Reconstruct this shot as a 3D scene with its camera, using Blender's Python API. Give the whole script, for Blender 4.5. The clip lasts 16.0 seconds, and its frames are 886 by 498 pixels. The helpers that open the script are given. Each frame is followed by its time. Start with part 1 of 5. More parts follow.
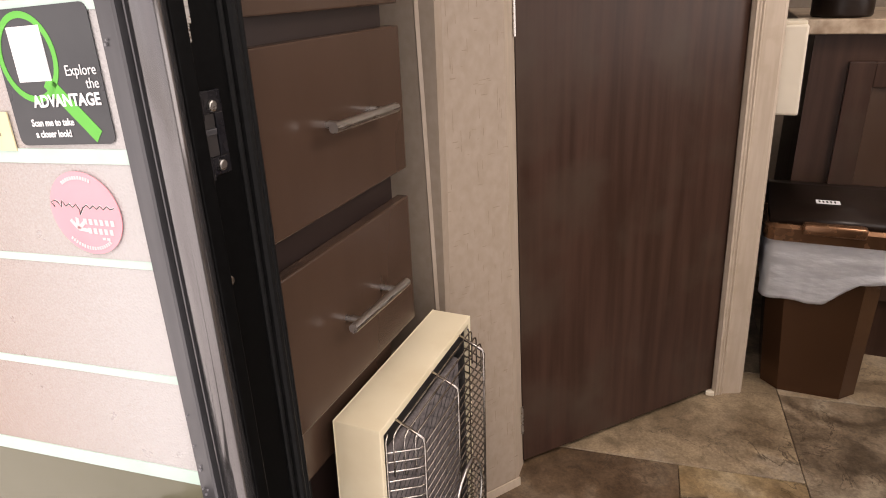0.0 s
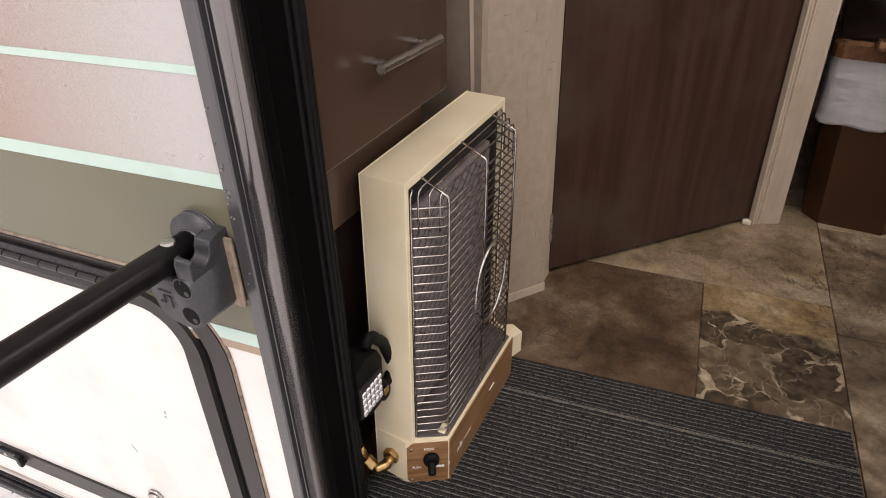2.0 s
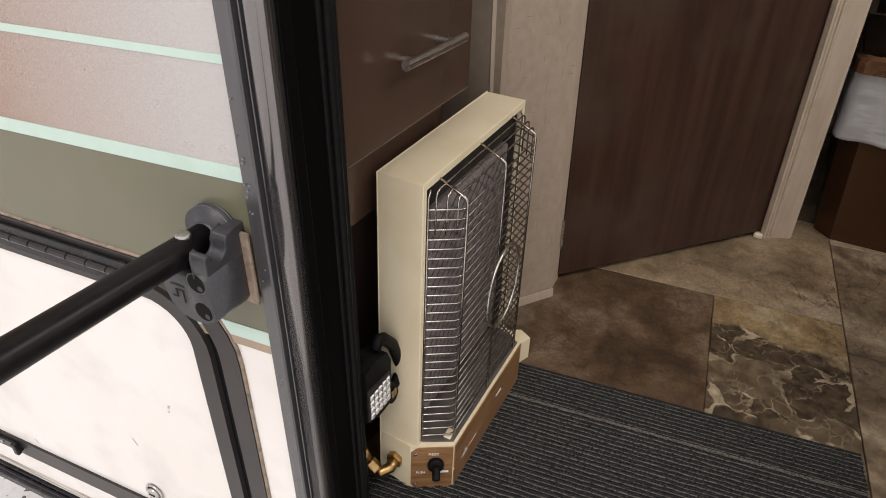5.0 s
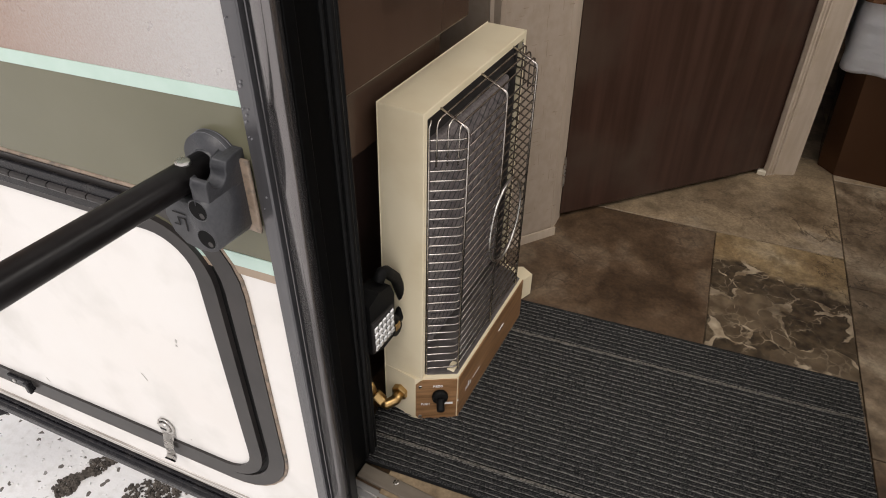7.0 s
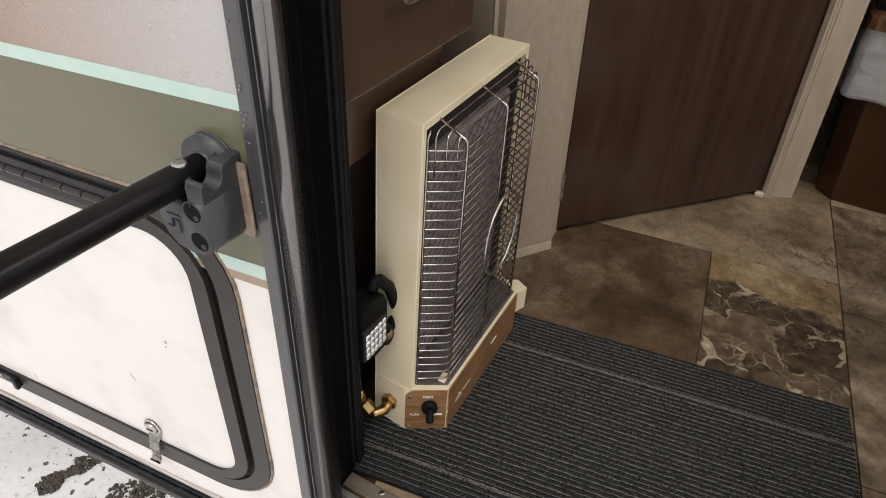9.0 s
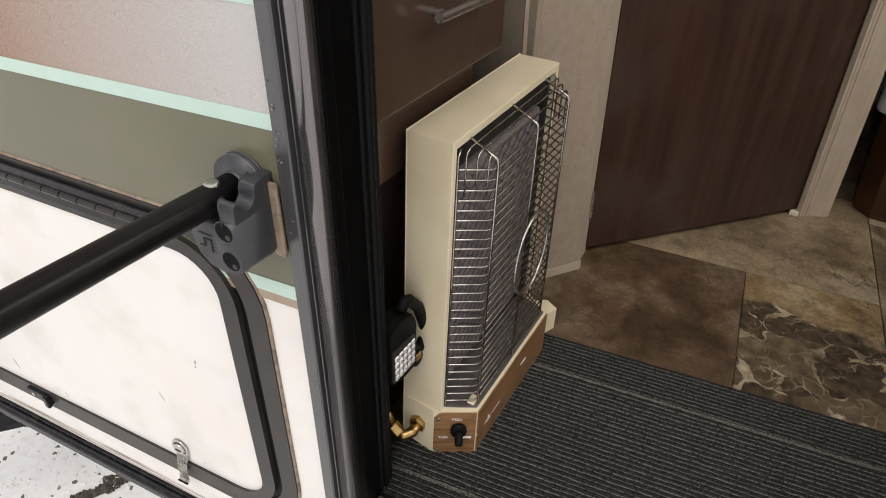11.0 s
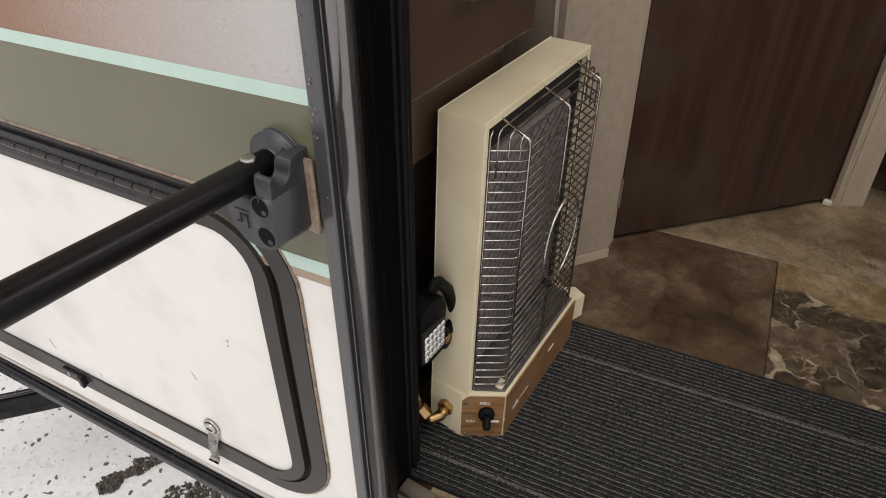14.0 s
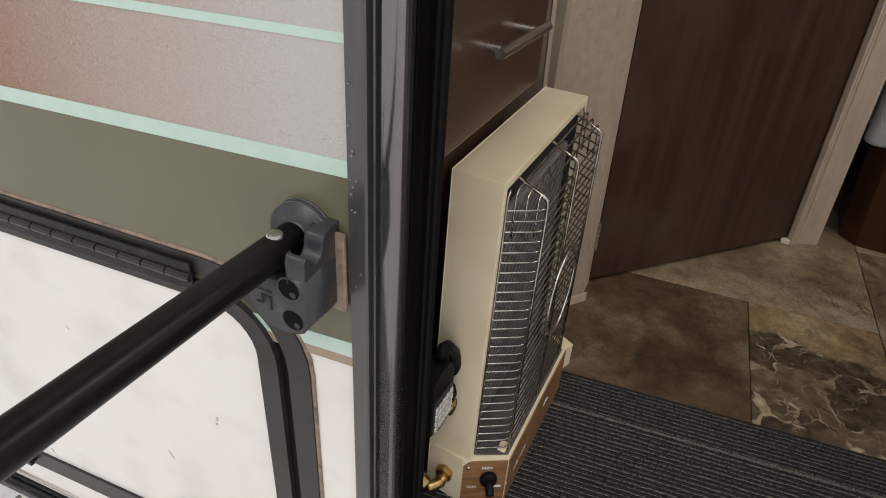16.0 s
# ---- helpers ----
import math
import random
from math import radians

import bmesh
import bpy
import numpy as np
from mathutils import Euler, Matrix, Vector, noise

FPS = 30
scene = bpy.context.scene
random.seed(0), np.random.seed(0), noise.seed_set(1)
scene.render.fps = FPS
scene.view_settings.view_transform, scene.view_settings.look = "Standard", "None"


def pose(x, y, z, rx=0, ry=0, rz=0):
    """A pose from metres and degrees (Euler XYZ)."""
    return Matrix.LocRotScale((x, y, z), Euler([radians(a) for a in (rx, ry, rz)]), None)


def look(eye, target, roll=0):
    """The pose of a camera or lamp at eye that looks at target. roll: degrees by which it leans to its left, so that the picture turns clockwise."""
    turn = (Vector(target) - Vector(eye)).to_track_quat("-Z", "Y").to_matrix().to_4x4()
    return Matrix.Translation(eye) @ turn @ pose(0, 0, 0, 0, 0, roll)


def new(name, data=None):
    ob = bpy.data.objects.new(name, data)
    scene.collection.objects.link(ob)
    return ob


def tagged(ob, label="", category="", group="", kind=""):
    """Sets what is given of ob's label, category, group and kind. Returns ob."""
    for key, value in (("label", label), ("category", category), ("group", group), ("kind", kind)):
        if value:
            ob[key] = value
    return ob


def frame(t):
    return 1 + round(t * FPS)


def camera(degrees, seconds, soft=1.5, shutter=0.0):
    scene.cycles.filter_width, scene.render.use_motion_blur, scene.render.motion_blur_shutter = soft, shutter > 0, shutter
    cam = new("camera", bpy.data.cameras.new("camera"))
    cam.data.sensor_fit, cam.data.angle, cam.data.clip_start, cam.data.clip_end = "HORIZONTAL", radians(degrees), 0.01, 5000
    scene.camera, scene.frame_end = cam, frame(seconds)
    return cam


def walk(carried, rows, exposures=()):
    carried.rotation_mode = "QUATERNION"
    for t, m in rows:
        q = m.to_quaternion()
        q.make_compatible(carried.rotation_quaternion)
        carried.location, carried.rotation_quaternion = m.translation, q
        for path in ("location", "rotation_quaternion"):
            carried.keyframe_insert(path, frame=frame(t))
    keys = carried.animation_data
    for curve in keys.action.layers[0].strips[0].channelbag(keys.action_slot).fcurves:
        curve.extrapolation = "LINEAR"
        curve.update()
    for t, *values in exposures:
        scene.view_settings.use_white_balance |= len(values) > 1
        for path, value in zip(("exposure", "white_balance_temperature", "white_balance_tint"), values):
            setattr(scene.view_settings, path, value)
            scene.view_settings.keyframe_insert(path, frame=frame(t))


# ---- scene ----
cam = camera(68.1, 16.0, soft=1.0)
PATH = [
    (0, (0.388, -0.329, 1.099), (-0.345, 1.372, 0.345), -2.2),
    (0.5, (0.396, -0.339, 1.064), (-0.313, 1.317, 0.195), -2.3),
    (1, (0.416, -0.361, 1.032), (-0.33, 1.231, 0.078), -2.8),
    (1.5, (0.42, -0.361, 0.987), (-0.366, 1.149, -0.062), -1.3),
    (2, (0.417, -0.364, 0.966), (-0.349, 1.103, -0.156), -0.9),
    (2.5, (0.413, -0.365, 0.955), (-0.336, 1.081, -0.206), -0.4),
    (3, (0.412, -0.362, 0.954), (-0.321, 1.086, -0.214), 0.6),
    (3.5, (0.395, -0.353, 0.955), (-0.355, 1.116, -0.175), 0.5),
    (4, (0.388, -0.353, 0.96), (-0.38, 1.131, -0.139), 1.6),
    (6.5, (0.391, -0.371, 0.945), (-0.354, 1.031, -0.272), 0.6),
    (7, (0.395, -0.372, 0.937), (-0.329, 1.016, -0.306), 0.7),
    (7.5, (0.397, -0.375, 0.938), (-0.309, 1.021, -0.309), 1.1),
    (8, (0.396, -0.375, 0.938), (-0.318, 1.029, -0.294), 1.7),
    (8.5, (0.396, -0.371, 0.938), (-0.315, 1.038, -0.292), 2.9),
    (11, (0.385, -0.364, 0.931), (-0.423, 1.037, -0.245), 1.4),
    (11.5, (0.38, -0.367, 0.929), (-0.442, 1.022, -0.251), 1.4),
    (12, (0.383, -0.374, 0.928), (-0.451, 1.018, -0.24), 1.2),
    (12.5, (0.38, -0.378, 0.929), (-0.462, 1.01, -0.239), 0.8),
    (13, (0.382, -0.373, 0.917), (-0.47, 0.999, -0.262), 0.0),
    (13.5, (0.385, -0.377, 0.912), (-0.474, 0.979, -0.28), 0.2),
    (14, (0.38, -0.379, 0.916), (-0.479, 0.98, -0.274), 0.4),
    (14.5, (0.383, -0.377, 0.919), (-0.474, 0.988, -0.265), 0.7),
    (15, (0.389, -0.371, 0.929), (-0.491, 0.997, -0.235), 0.3),
    (15.5, (0.338, -0.372, 0.927), (-0.526, 1.031, -0.207), 1.2),
    (16, (0.25, -0.372, 0.926), (-0.442, 1.129, -0.2), 4.0),
]
EXPOSURES = [(0, 0.52, 6900, 20), (0.5, 0.53, 6900, 20), (1.0, 0.58, 6850, 20), (1.5, 0.38, 6700, 19), (2.0, 0.14, 6650, 18), (2.5, 0.05, 6720, 17), (4.0, -0.01, 6650, 15), (6.5, -0.06, 6500, 13), (12.5, -0.08, 6450, 11), (14.5, -0.34, 6450, 11), (15.5, -0.46, 6450, 11), (16, -0.36, 6450, 11)]
WALL_YAW, SKIRT = 4.9, -0.145
HU, HZ0, HZ1, HINGE, LATCH = -0.050, -0.060, 0.520, 0.494, (-0.287, 0.026)
BRK = pose(-0.088, 0.034, 0.592, 0, 0, 2)
RAIL = ((-0.1050, 0.0187, 0.5732), (-0.0585, -1.20, 0.642))
HX0, HY0, HLX, HLY, GDEPTH, RINGA, RINGZ = -0.030, 0.235, -0.03, 0.086, 0.112, 0.030, 0.297
GAS = (0.0, 0.236, 0.055)
SHEAR = Matrix(((1, 0, -0.028, 0), (0, 1, 0, 0), (0, 0, 1, 0), (0, 0, 0, 1)))
walk(cam, [(t, look(eye, target, roll)) for t, eye, target, roll in PATH], EXPOSURES)

# ---- world and sun: bright overcast day outside, dim trailer inside ----
sky_world = bpy.data.worlds.new("sky")
scene.world = sky_world
sky_world.use_nodes = True
wn = sky_world.node_tree
sky = wn.nodes.new("ShaderNodeTexSky")
sky.sky_type, sky.sun_disc = "NISHITA", False
sky.sun_elevation, sky.sun_rotation = radians(56), radians(171)
sky.dust_density = 4.0
mixw = wn.nodes.new("ShaderNodeMixRGB")
mixw.inputs[0].default_value = 0.65
mixw.inputs[2].default_value = (11.0, 10.6, 10.2, 1)
wn.links.new(sky.outputs[0], mixw.inputs[1])
wn.links.new(mixw.outputs[0], wn.nodes["Background"].inputs[0])
wn.nodes["Background"].inputs[1].default_value = 0.110
sun = new("sun", bpy.data.lights.new("sun", "SUN"))
sun.data.energy, sun.data.angle, sun.data.color = 1.08, radians(36), (1.0, 0.96, 0.9)
sun.matrix_world = look((0.53, -3.4, 5.1), (0, 0, 0))


def fill_panel(name, eye, target, w, h, energy):
    """An added fill lamp in an unseen opening, to brighten the room."""
    a = new(name, bpy.data.lights.new(name, "AREA"))
    a.data.shape, a.data.size, a.data.size_y, a.data.energy, a.data.color = "RECTANGLE", w, h, energy, (1.0, 0.95, 0.88)
    a.matrix_world = look(eye, target)


fill_panel("fill_light_right", (2.44, 1.5, 1.28), (0.0, 1.3, 0.9), 2.1, 1.0, 5.4)
fill_panel("fill_light_top", (1.45, 0.85, 2.02), (1.45, 0.85, 0.0), 0.68, 0.68, 15)


# ---- materials ----
def mat(name, c1, c2=None, rough=0.5, metal=0.0, scale=30.0, stretch=(1, 1, 1), bump=0.0, bscale=None, lo=0.35, hi=0.65,
        detail=6.0, stain=None, sscale=3.0, spec=0.5, rvar=0.08):
    m = bpy.data.materials.new(name)
    m.use_nodes = True
    n, l = m.node_tree.nodes, m.node_tree.links
    p = n["Principled BSDF"]
    p.inputs["Metallic"].default_value = metal
    p.inputs["Specular IOR Level"].default_value = spec
    co = n.new("ShaderNodeTexCoord")
    mp = n.new("ShaderNodeMapping")
    mp.inputs["Scale"].default_value = stretch
    l.new(co.outputs["Object"], mp.inputs[0])
    nz = n.new("ShaderNodeTexNoise")
    nz.inputs["Scale"].default_value, nz.inputs["Detail"].default_value = scale, detail
    l.new(mp.outputs[0], nz.inputs["Vector"])
    rp = n.new("ShaderNodeValToRGB")
    rp.color_ramp.elements[0].position, rp.color_ramp.elements[1].position = lo, hi
    rp.color_ramp.elements[0].color = (*c1, 1)
    rp.color_ramp.elements[1].color = (*(c2 or c1), 1)
    l.new(nz.outputs[0], rp.inputs[0])
    col = rp.outputs[0]
    if stain:
        sz = n.new("ShaderNodeTexNoise")
        sz.inputs["Scale"].default_value, sz.inputs["Detail"].default_value = sscale, 5.0
        l.new(co.outputs["Object"], sz.inputs["Vector"])
        sr = n.new("ShaderNodeValToRGB")
        sr.color_ramp.elements[0].position, sr.color_ramp.elements[1].position = 0.5, 0.72
        sr.color_ramp.elements[0].color, sr.color_ramp.elements[1].color = (0, 0, 0, 1), (1, 1, 1, 1)
        l.new(sz.outputs[0], sr.inputs[0])
        mx = n.new("ShaderNodeMixRGB")
        l.new(sr.outputs[0], mx.inputs[0])
        l.new(col, mx.inputs[1])
        mx.inputs[2].default_value = (*stain, 1)
        col = mx.outputs[0]
    l.new(col, p.inputs["Base Color"])
    mr = n.new("ShaderNodeMapRange")
    mr.inputs[3].default_value, mr.inputs[4].default_value = max(0.02, rough - rvar), min(1, rough + rvar)
    l.new(nz.outputs[0], mr.inputs[0])
    l.new(mr.outputs[0], p.inputs["Roughness"])
    if bump:
        bz = n.new("ShaderNodeTexNoise")
        bz.inputs["Scale"].default_value, bz.inputs["Detail"].default_value = bscale or scale, 3.0
        l.new(mp.outputs[0], bz.inputs["Vector"])
        bp = n.new("ShaderNodeBump")
        bp.inputs["Strength"].default_value, bp.inputs["Distance"].default_value = bump, 0.002
        l.new(bz.outputs[0], bp.inputs["Height"])
        l.new(bp.outputs[0], p.inputs["Normal"])
    return m


M_GEL = mat("white_gelcoat", (0.80, 0.77, 0.73), (0.83, 0.81, 0.78), 0.22, scale=4, stain=(0.72, 0.70, 0.66), sscale=9, bump=0.08, bscale=6)
M_OLIVE = mat("olive_decal", (0.135, 0.130, 0.082), (0.155, 0.148, 0.098), 0.22, scale=3, bump=0.05, bscale=8)
M_TEAL = mat("pale_teal_stripe", (0.50, 0.66, 0.58), (0.54, 0.69, 0.62), 0.35, scale=40)
M_TAN = mat("tan_stripe", (0.33, 0.255, 0.18), (0.38, 0.29, 0.21), 0.4, scale=40)
M_BLACKTRIM = mat("black_trim", (0.008, 0.008, 0.010), (0.013, 0.012, 0.014), 0.26, scale=60, stain=(0.024, 0.022, 0.022), sscale=40, spec=0.22)
M_TRIMGREY = mat("dark_grey_vinyl_trim", (0.028, 0.0255, 0.0245), (0.042, 0.037, 0.035), 0.32, scale=12, spec=0.28, rvar=0.08, stain=(0.042, 0.038, 0.036), sscale=14)
M_FRAME = mat("grey_aluminium_frame", (0.088, 0.087, 0.092), (0.106, 0.104, 0.109), 0.25, 0.45, scale=25, stretch=(4, 4, 0.4), rvar=0.03)
M_JAMB = mat("black_painted_jamb", (0.0025, 0.0025, 0.0025), (0.004, 0.004, 0.004), 0.4, scale=150, spec=0.05)
M_RUBBER = mat("black_rubber", (0.0045, 0.0045, 0.0045), (0.008, 0.008, 0.008), 0.55, scale=160, bump=0.15, spec=0.12)
M_BEAD = mat("grey_aluminium_bead", (0.19, 0.18, 0.18), (0.23, 0.22, 0.22), 0.17, 0.85, scale=30, stretch=(4, 4, 0.3), rvar=0.05)
M_PLASTIC = mat("dark_grey_plastic", (0.034, 0.035, 0.039), (0.046, 0.047, 0.052), 0.36, scale=200, bump=0.2, bscale=350)
M_FOAM = mat("black_grip_tube", (0.006, 0.005, 0.005), (0.009, 0.008, 0.008), 0.34, scale=80, bump=0.05, spec=0.2)
M_STEEL = mat("brushed_steel", (0.52, 0.50, 0.47), (0.62, 0.60, 0.57), 0.28, 1.0, scale=90, stretch=(1, 0.05, 1))
M_WIRE = mat("chrome_wire", (0.42, 0.39, 0.355), (0.54, 0.51, 0.475), 0.24, 1.0, scale=150, stain=(0.22, 0.19, 0.16), sscale=60)
M_CREAM = mat("cream_enamel", (0.77, 0.68, 0.48), (0.81, 0.72, 0.52), 0.40, scale=7, stain=(0.73, 0.63, 0.43), sscale=12, bump=0.03, bscale=200)
M_CREAMEDGE = mat("cream_edge", (0.74, 0.67, 0.53), (0.78, 0.71, 0.57), 0.45, scale=30)
M_VENEER = mat("walnut_veneer_print", (0.17, 0.085, 0.034), (0.30, 0.165, 0.075), 0.42, scale=9, stretch=(2, 1.5, 22))
M_PAD = mat("grey_catalyst_mesh", (0.145, 0.125, 0.122), (0.25, 0.225, 0.218), 0.9, scale=260, bump=0.5, bscale=200, stain=(0.14, 0.12, 0.12), sscale=12)
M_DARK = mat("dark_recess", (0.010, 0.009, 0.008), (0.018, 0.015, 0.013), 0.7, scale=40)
M_BRASS = mat("brass", (0.44, 0.29, 0.12), (0.54, 0.37, 0.16), 0.32, 1.0, scale=50, stain=(0.35, 0.2, 0.07), sscale=60)
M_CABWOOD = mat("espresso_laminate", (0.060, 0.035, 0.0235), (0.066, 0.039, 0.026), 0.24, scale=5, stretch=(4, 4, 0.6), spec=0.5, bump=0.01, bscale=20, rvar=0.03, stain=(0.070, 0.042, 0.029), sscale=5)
M_CABFRAME = mat("dark_espresso_frame_and_shade", (0.018, 0.010, 0.008), (0.026, 0.015, 0.012), 0.42, scale=9, stretch=(4, 0.6, 4))
M_DOORWOOD = mat("walnut_laminate_door", (0.0365, 0.0182, 0.0122), (0.058, 0.0299, 0.0208), 0.33, scale=7, stretch=(6, 6, 0.35), bump=0.03, bscale=22, detail=8, lo=0.36, hi=0.64, stain=(0.060, 0.040, 0.029), sscale=5, spec=0.26)
M_PAPER = mat("beige_linen_wallboard", (0.34, 0.275, 0.21), (0.38, 0.31, 0.245), 0.6, scale=60, stretch=(1, 1, 0.8), bump=0.12, bscale=120)
M_CASING = mat("cream_printed_casing", (0.45, 0.37, 0.285), (0.52, 0.435, 0.345), 0.5, scale=14, stretch=(5, 5, 0.5), stain=(0.44, 0.36, 0.27), sscale=18)
M_MATRUB = mat("charcoal_ribbed_mat", (0.008, 0.008, 0.009), (0.085, 0.085, 0.083), 0.95, scale=520, bump=1.0, bscale=600, lo=0.44, hi=0.68, spec=0.1)
M_MATLINE = mat("grey_mat_line", (0.02, 0.02, 0.02), (0.20, 0.198, 0.186), 0.95, scale=260, bump=0.5, lo=0.36, hi=0.58, spec=0.1)
M_MATLIGHT = mat("grey_mat_yarn", (0.05, 0.048, 0.044), (0.22, 0.205, 0.18), 0.95, scale=300, bump=0.6, spec=0.15)
M_COPPER = mat("copper_bronze_rim", (0.17, 0.085, 0.043), (0.21, 0.108, 0.055), 0.26, 0.7, scale=30)
M_BRONZE = mat("bronze_plastic", (0.085, 0.040, 0.020), (0.100, 0.049, 0.025), 0.22, 0.6, scale=2)
M_BINDARK = mat("dark_brown_gloss_plastic", (0.012, 0.007, 0.005), (0.018, 0.011, 0.008), 0.34, scale=20, spec=0.25)
M_BAG = mat("white_bag_film", (0.90, 0.91, 0.94), (0.95, 0.96, 0.98), 0.34, scale=18, stretch=(1, 1, 3), bump=0.7, bscale=38)
M_BOX = mat("cream_plastic_box", (0.70, 0.64, 0.52), (0.73, 0.67, 0.55), 0.45, scale=20)
M_COUNTER = mat("beige_stone_laminate", (0.38, 0.28, 0.19), (0.58, 0.47, 0.35), 0.35, scale=28, stain=(0.24, 0.16, 0.10), sscale=20)
M_CEIL = mat("ceiling_board", (0.70, 0.67, 0.61), (0.74, 0.71, 0.66), 0.7, scale=20)
M_GREY = mat("sticker_charcoal", (0.050, 0.052, 0.056), (0.062, 0.064, 0.068), 0.3, scale=20)
M_GREEN = mat("sticker_green", (0.10, 0.46, 0.055), (0.12, 0.50, 0.07), 0.35, scale=20)
M_INK = mat("white_ink", (0.82, 0.82, 0.82), (0.86, 0.86, 0.86), 0.4, scale=20)
M_BLACKINK = mat("black_ink", (0.02, 0.02, 0.02), (0.03, 0.03, 0.03), 0.4, scale=20)
M_PINK = mat("sticker_red_pink", (0.80, 0.33, 0.38), (0.84, 0.37, 0.42), 0.3, scale=12)
M_YELLOWTAG = mat("pale_yellow_label", (0.74, 0.66, 0.40), (0.78, 0.70, 0.44), 0.4, scale=20)
M_LED = mat("led_reflector", (0.75, 0.75, 0.73), (0.88, 0.88, 0.86), 0.18, 0.6, scale=60)
M_LENS = mat("grey_lens_plastic", (0.16, 0.16, 0.17), (0.22, 0.22, 0.23), 0.25, scale=60)
M_SEAL = mat("grey_tan_sealant", (0.22, 0.165, 0.120), (0.32, 0.245, 0.185), 0.5, scale=60, stain=(0.08, 0.075, 0.065), sscale=70)
M_SILL = mat("bright_aluminium_sill", (0.50, 0.49, 0.48), (0.60, 0.59, 0.58), 0.34, 0.8, scale=40, stretch=(0.2, 4, 4), stain=(0.36, 0.35, 0.33), sscale=20)
M_THRESH = mat("dull_bronze_strip", (0.13, 0.11, 0.085), (0.17, 0.145, 0.115), 0.45, 0.2, scale=25, stretch=(0.3, 3, 3), stain=(0.24, 0.20, 0.15), sscale=18)
M_CHIP = mat("worn_gelcoat_chip", (0.44, 0.42, 0.39), (0.56, 0.54, 0.51), 0.5, scale=60)
M_GRIME = mat("grimy_streaked_sealant", (0.26, 0.225, 0.19), (0.78, 0.755, 0.715), 0.5, scale=9, stretch=(0.5, 1, 22), lo=0.38, hi=0.62, bump=0.1)
M_DARKGRAVEL = mat("dark_gravel", (0.050, 0.042, 0.035), (0.15, 0.13, 0.11), 0.9, scale=60, bump=1.0)


def tile_mat(name, ramp, scale, warp, vein):
    """Printed stone vinyl: soft patches, mottling, fine grain and a few dark cracks."""
    m = mat(name, ramp[0], ramp[1], 0.36, scale=scale, bump=0.08, bscale=90)
    n, l = m.node_tree.nodes, m.node_tree.links
    p = n["Principled BSDF"]
    co = n.new("ShaderNodeTexCoord")
    info = n.new("ShaderNodeObjectInfo")
    off = n.new("ShaderNodeVectorMath")
    off.operation = "ADD"
    sc = n.new("ShaderNodeVectorMath")
    sc.operation = "SCALE"
    sc.inputs[0].default_value = (7.3, 3.1, 1.7)
    l.new(info.outputs["Random"], sc.inputs["Scale"])
    l.new(co.outputs["Object"], off.inputs[0])
    l.new(sc.outputs[0], off.inputs[1])

    def layer(s, detail, rough, dist):
        z = n.new("ShaderNodeTexNoise")
        z.inputs["Scale"].default_value, z.inputs["Detail"].default_value = s, detail
        z.inputs["Roughness"].default_value, z.inputs["Distortion"].default_value = rough, dist
        l.new(off.outputs[0], z.inputs["Vector"])
        return z.outputs[0]

    def steps(src, stops):
        r = n.new("ShaderNodeValToRGB")
        el = r.color_ramp.elements
        el[0].position, el[1].position = stops[0][0], stops[-1][0]
        el[0].color, el[1].color = (*stops[0][1], 1), (*stops[-1][1], 1)
        for pos, c in stops[1:-1]:
            el.new(pos).color = (*c, 1)
        l.new(src, r.inputs[0])
        return r.outputs[0]

    def blend(kind, f, a, c):
        x = n.new("ShaderNodeMixRGB")
        x.blend_type = kind
        if isinstance(f, float):
            x.inputs[0].default_value = f
        else:
            l.new(f, x.inputs[0])
        l.new(a, x.inputs[1])
        if isinstance(c, tuple):
            x.inputs[2].default_value = (*c, 1)
        else:
            l.new(c, x.inputs[2])
        return x.outputs[0]

    k = len(ramp) - 1
    col = steps(layer(scale, 4.0, 0.5, warp), [(0.34 + 0.32 * i / k, c) for i, c in enumerate(ramp)])
    col = blend("MULTIPLY", 1.0, col, steps(layer(scale * 5, 7.0, 0.62, 0.4), [(0.34, (0.68, 0.66, 0.64)), (0.5, (1.0, 1.0, 1.0)), (0.66, (1.22, 1.21, 1.19))]))
    col = blend("MULTIPLY", 1.0, col, steps(layer(150, 4.0, 0.6, 0.0), [(0.36, (0.82, 0.81, 0.80)), (0.64, (1.13, 1.13, 1.12))]))
    crack = steps(layer(scale * 1.5, 7.0, 0.58, 0.6), [(0.486, (0, 0, 0)), (0.5, (1, 1, 1)), (0.514, (0, 0, 0))])
    where = steps(layer(scale * 0.8, 2.0, 0.5, 0.0), [(0.47, (0, 0, 0)), (0.60, (1, 1, 1))])
    mask = blend("MULTIPLY", 1.0, crack, where)
    mask = blend("MULTIPLY", 1.0, mask, (vein, vein, vein))
    col = blend("MIX", mask, col, (0.040, 0.027, 0.017))
    l.new(col, p.inputs["Base Color"])
    return m


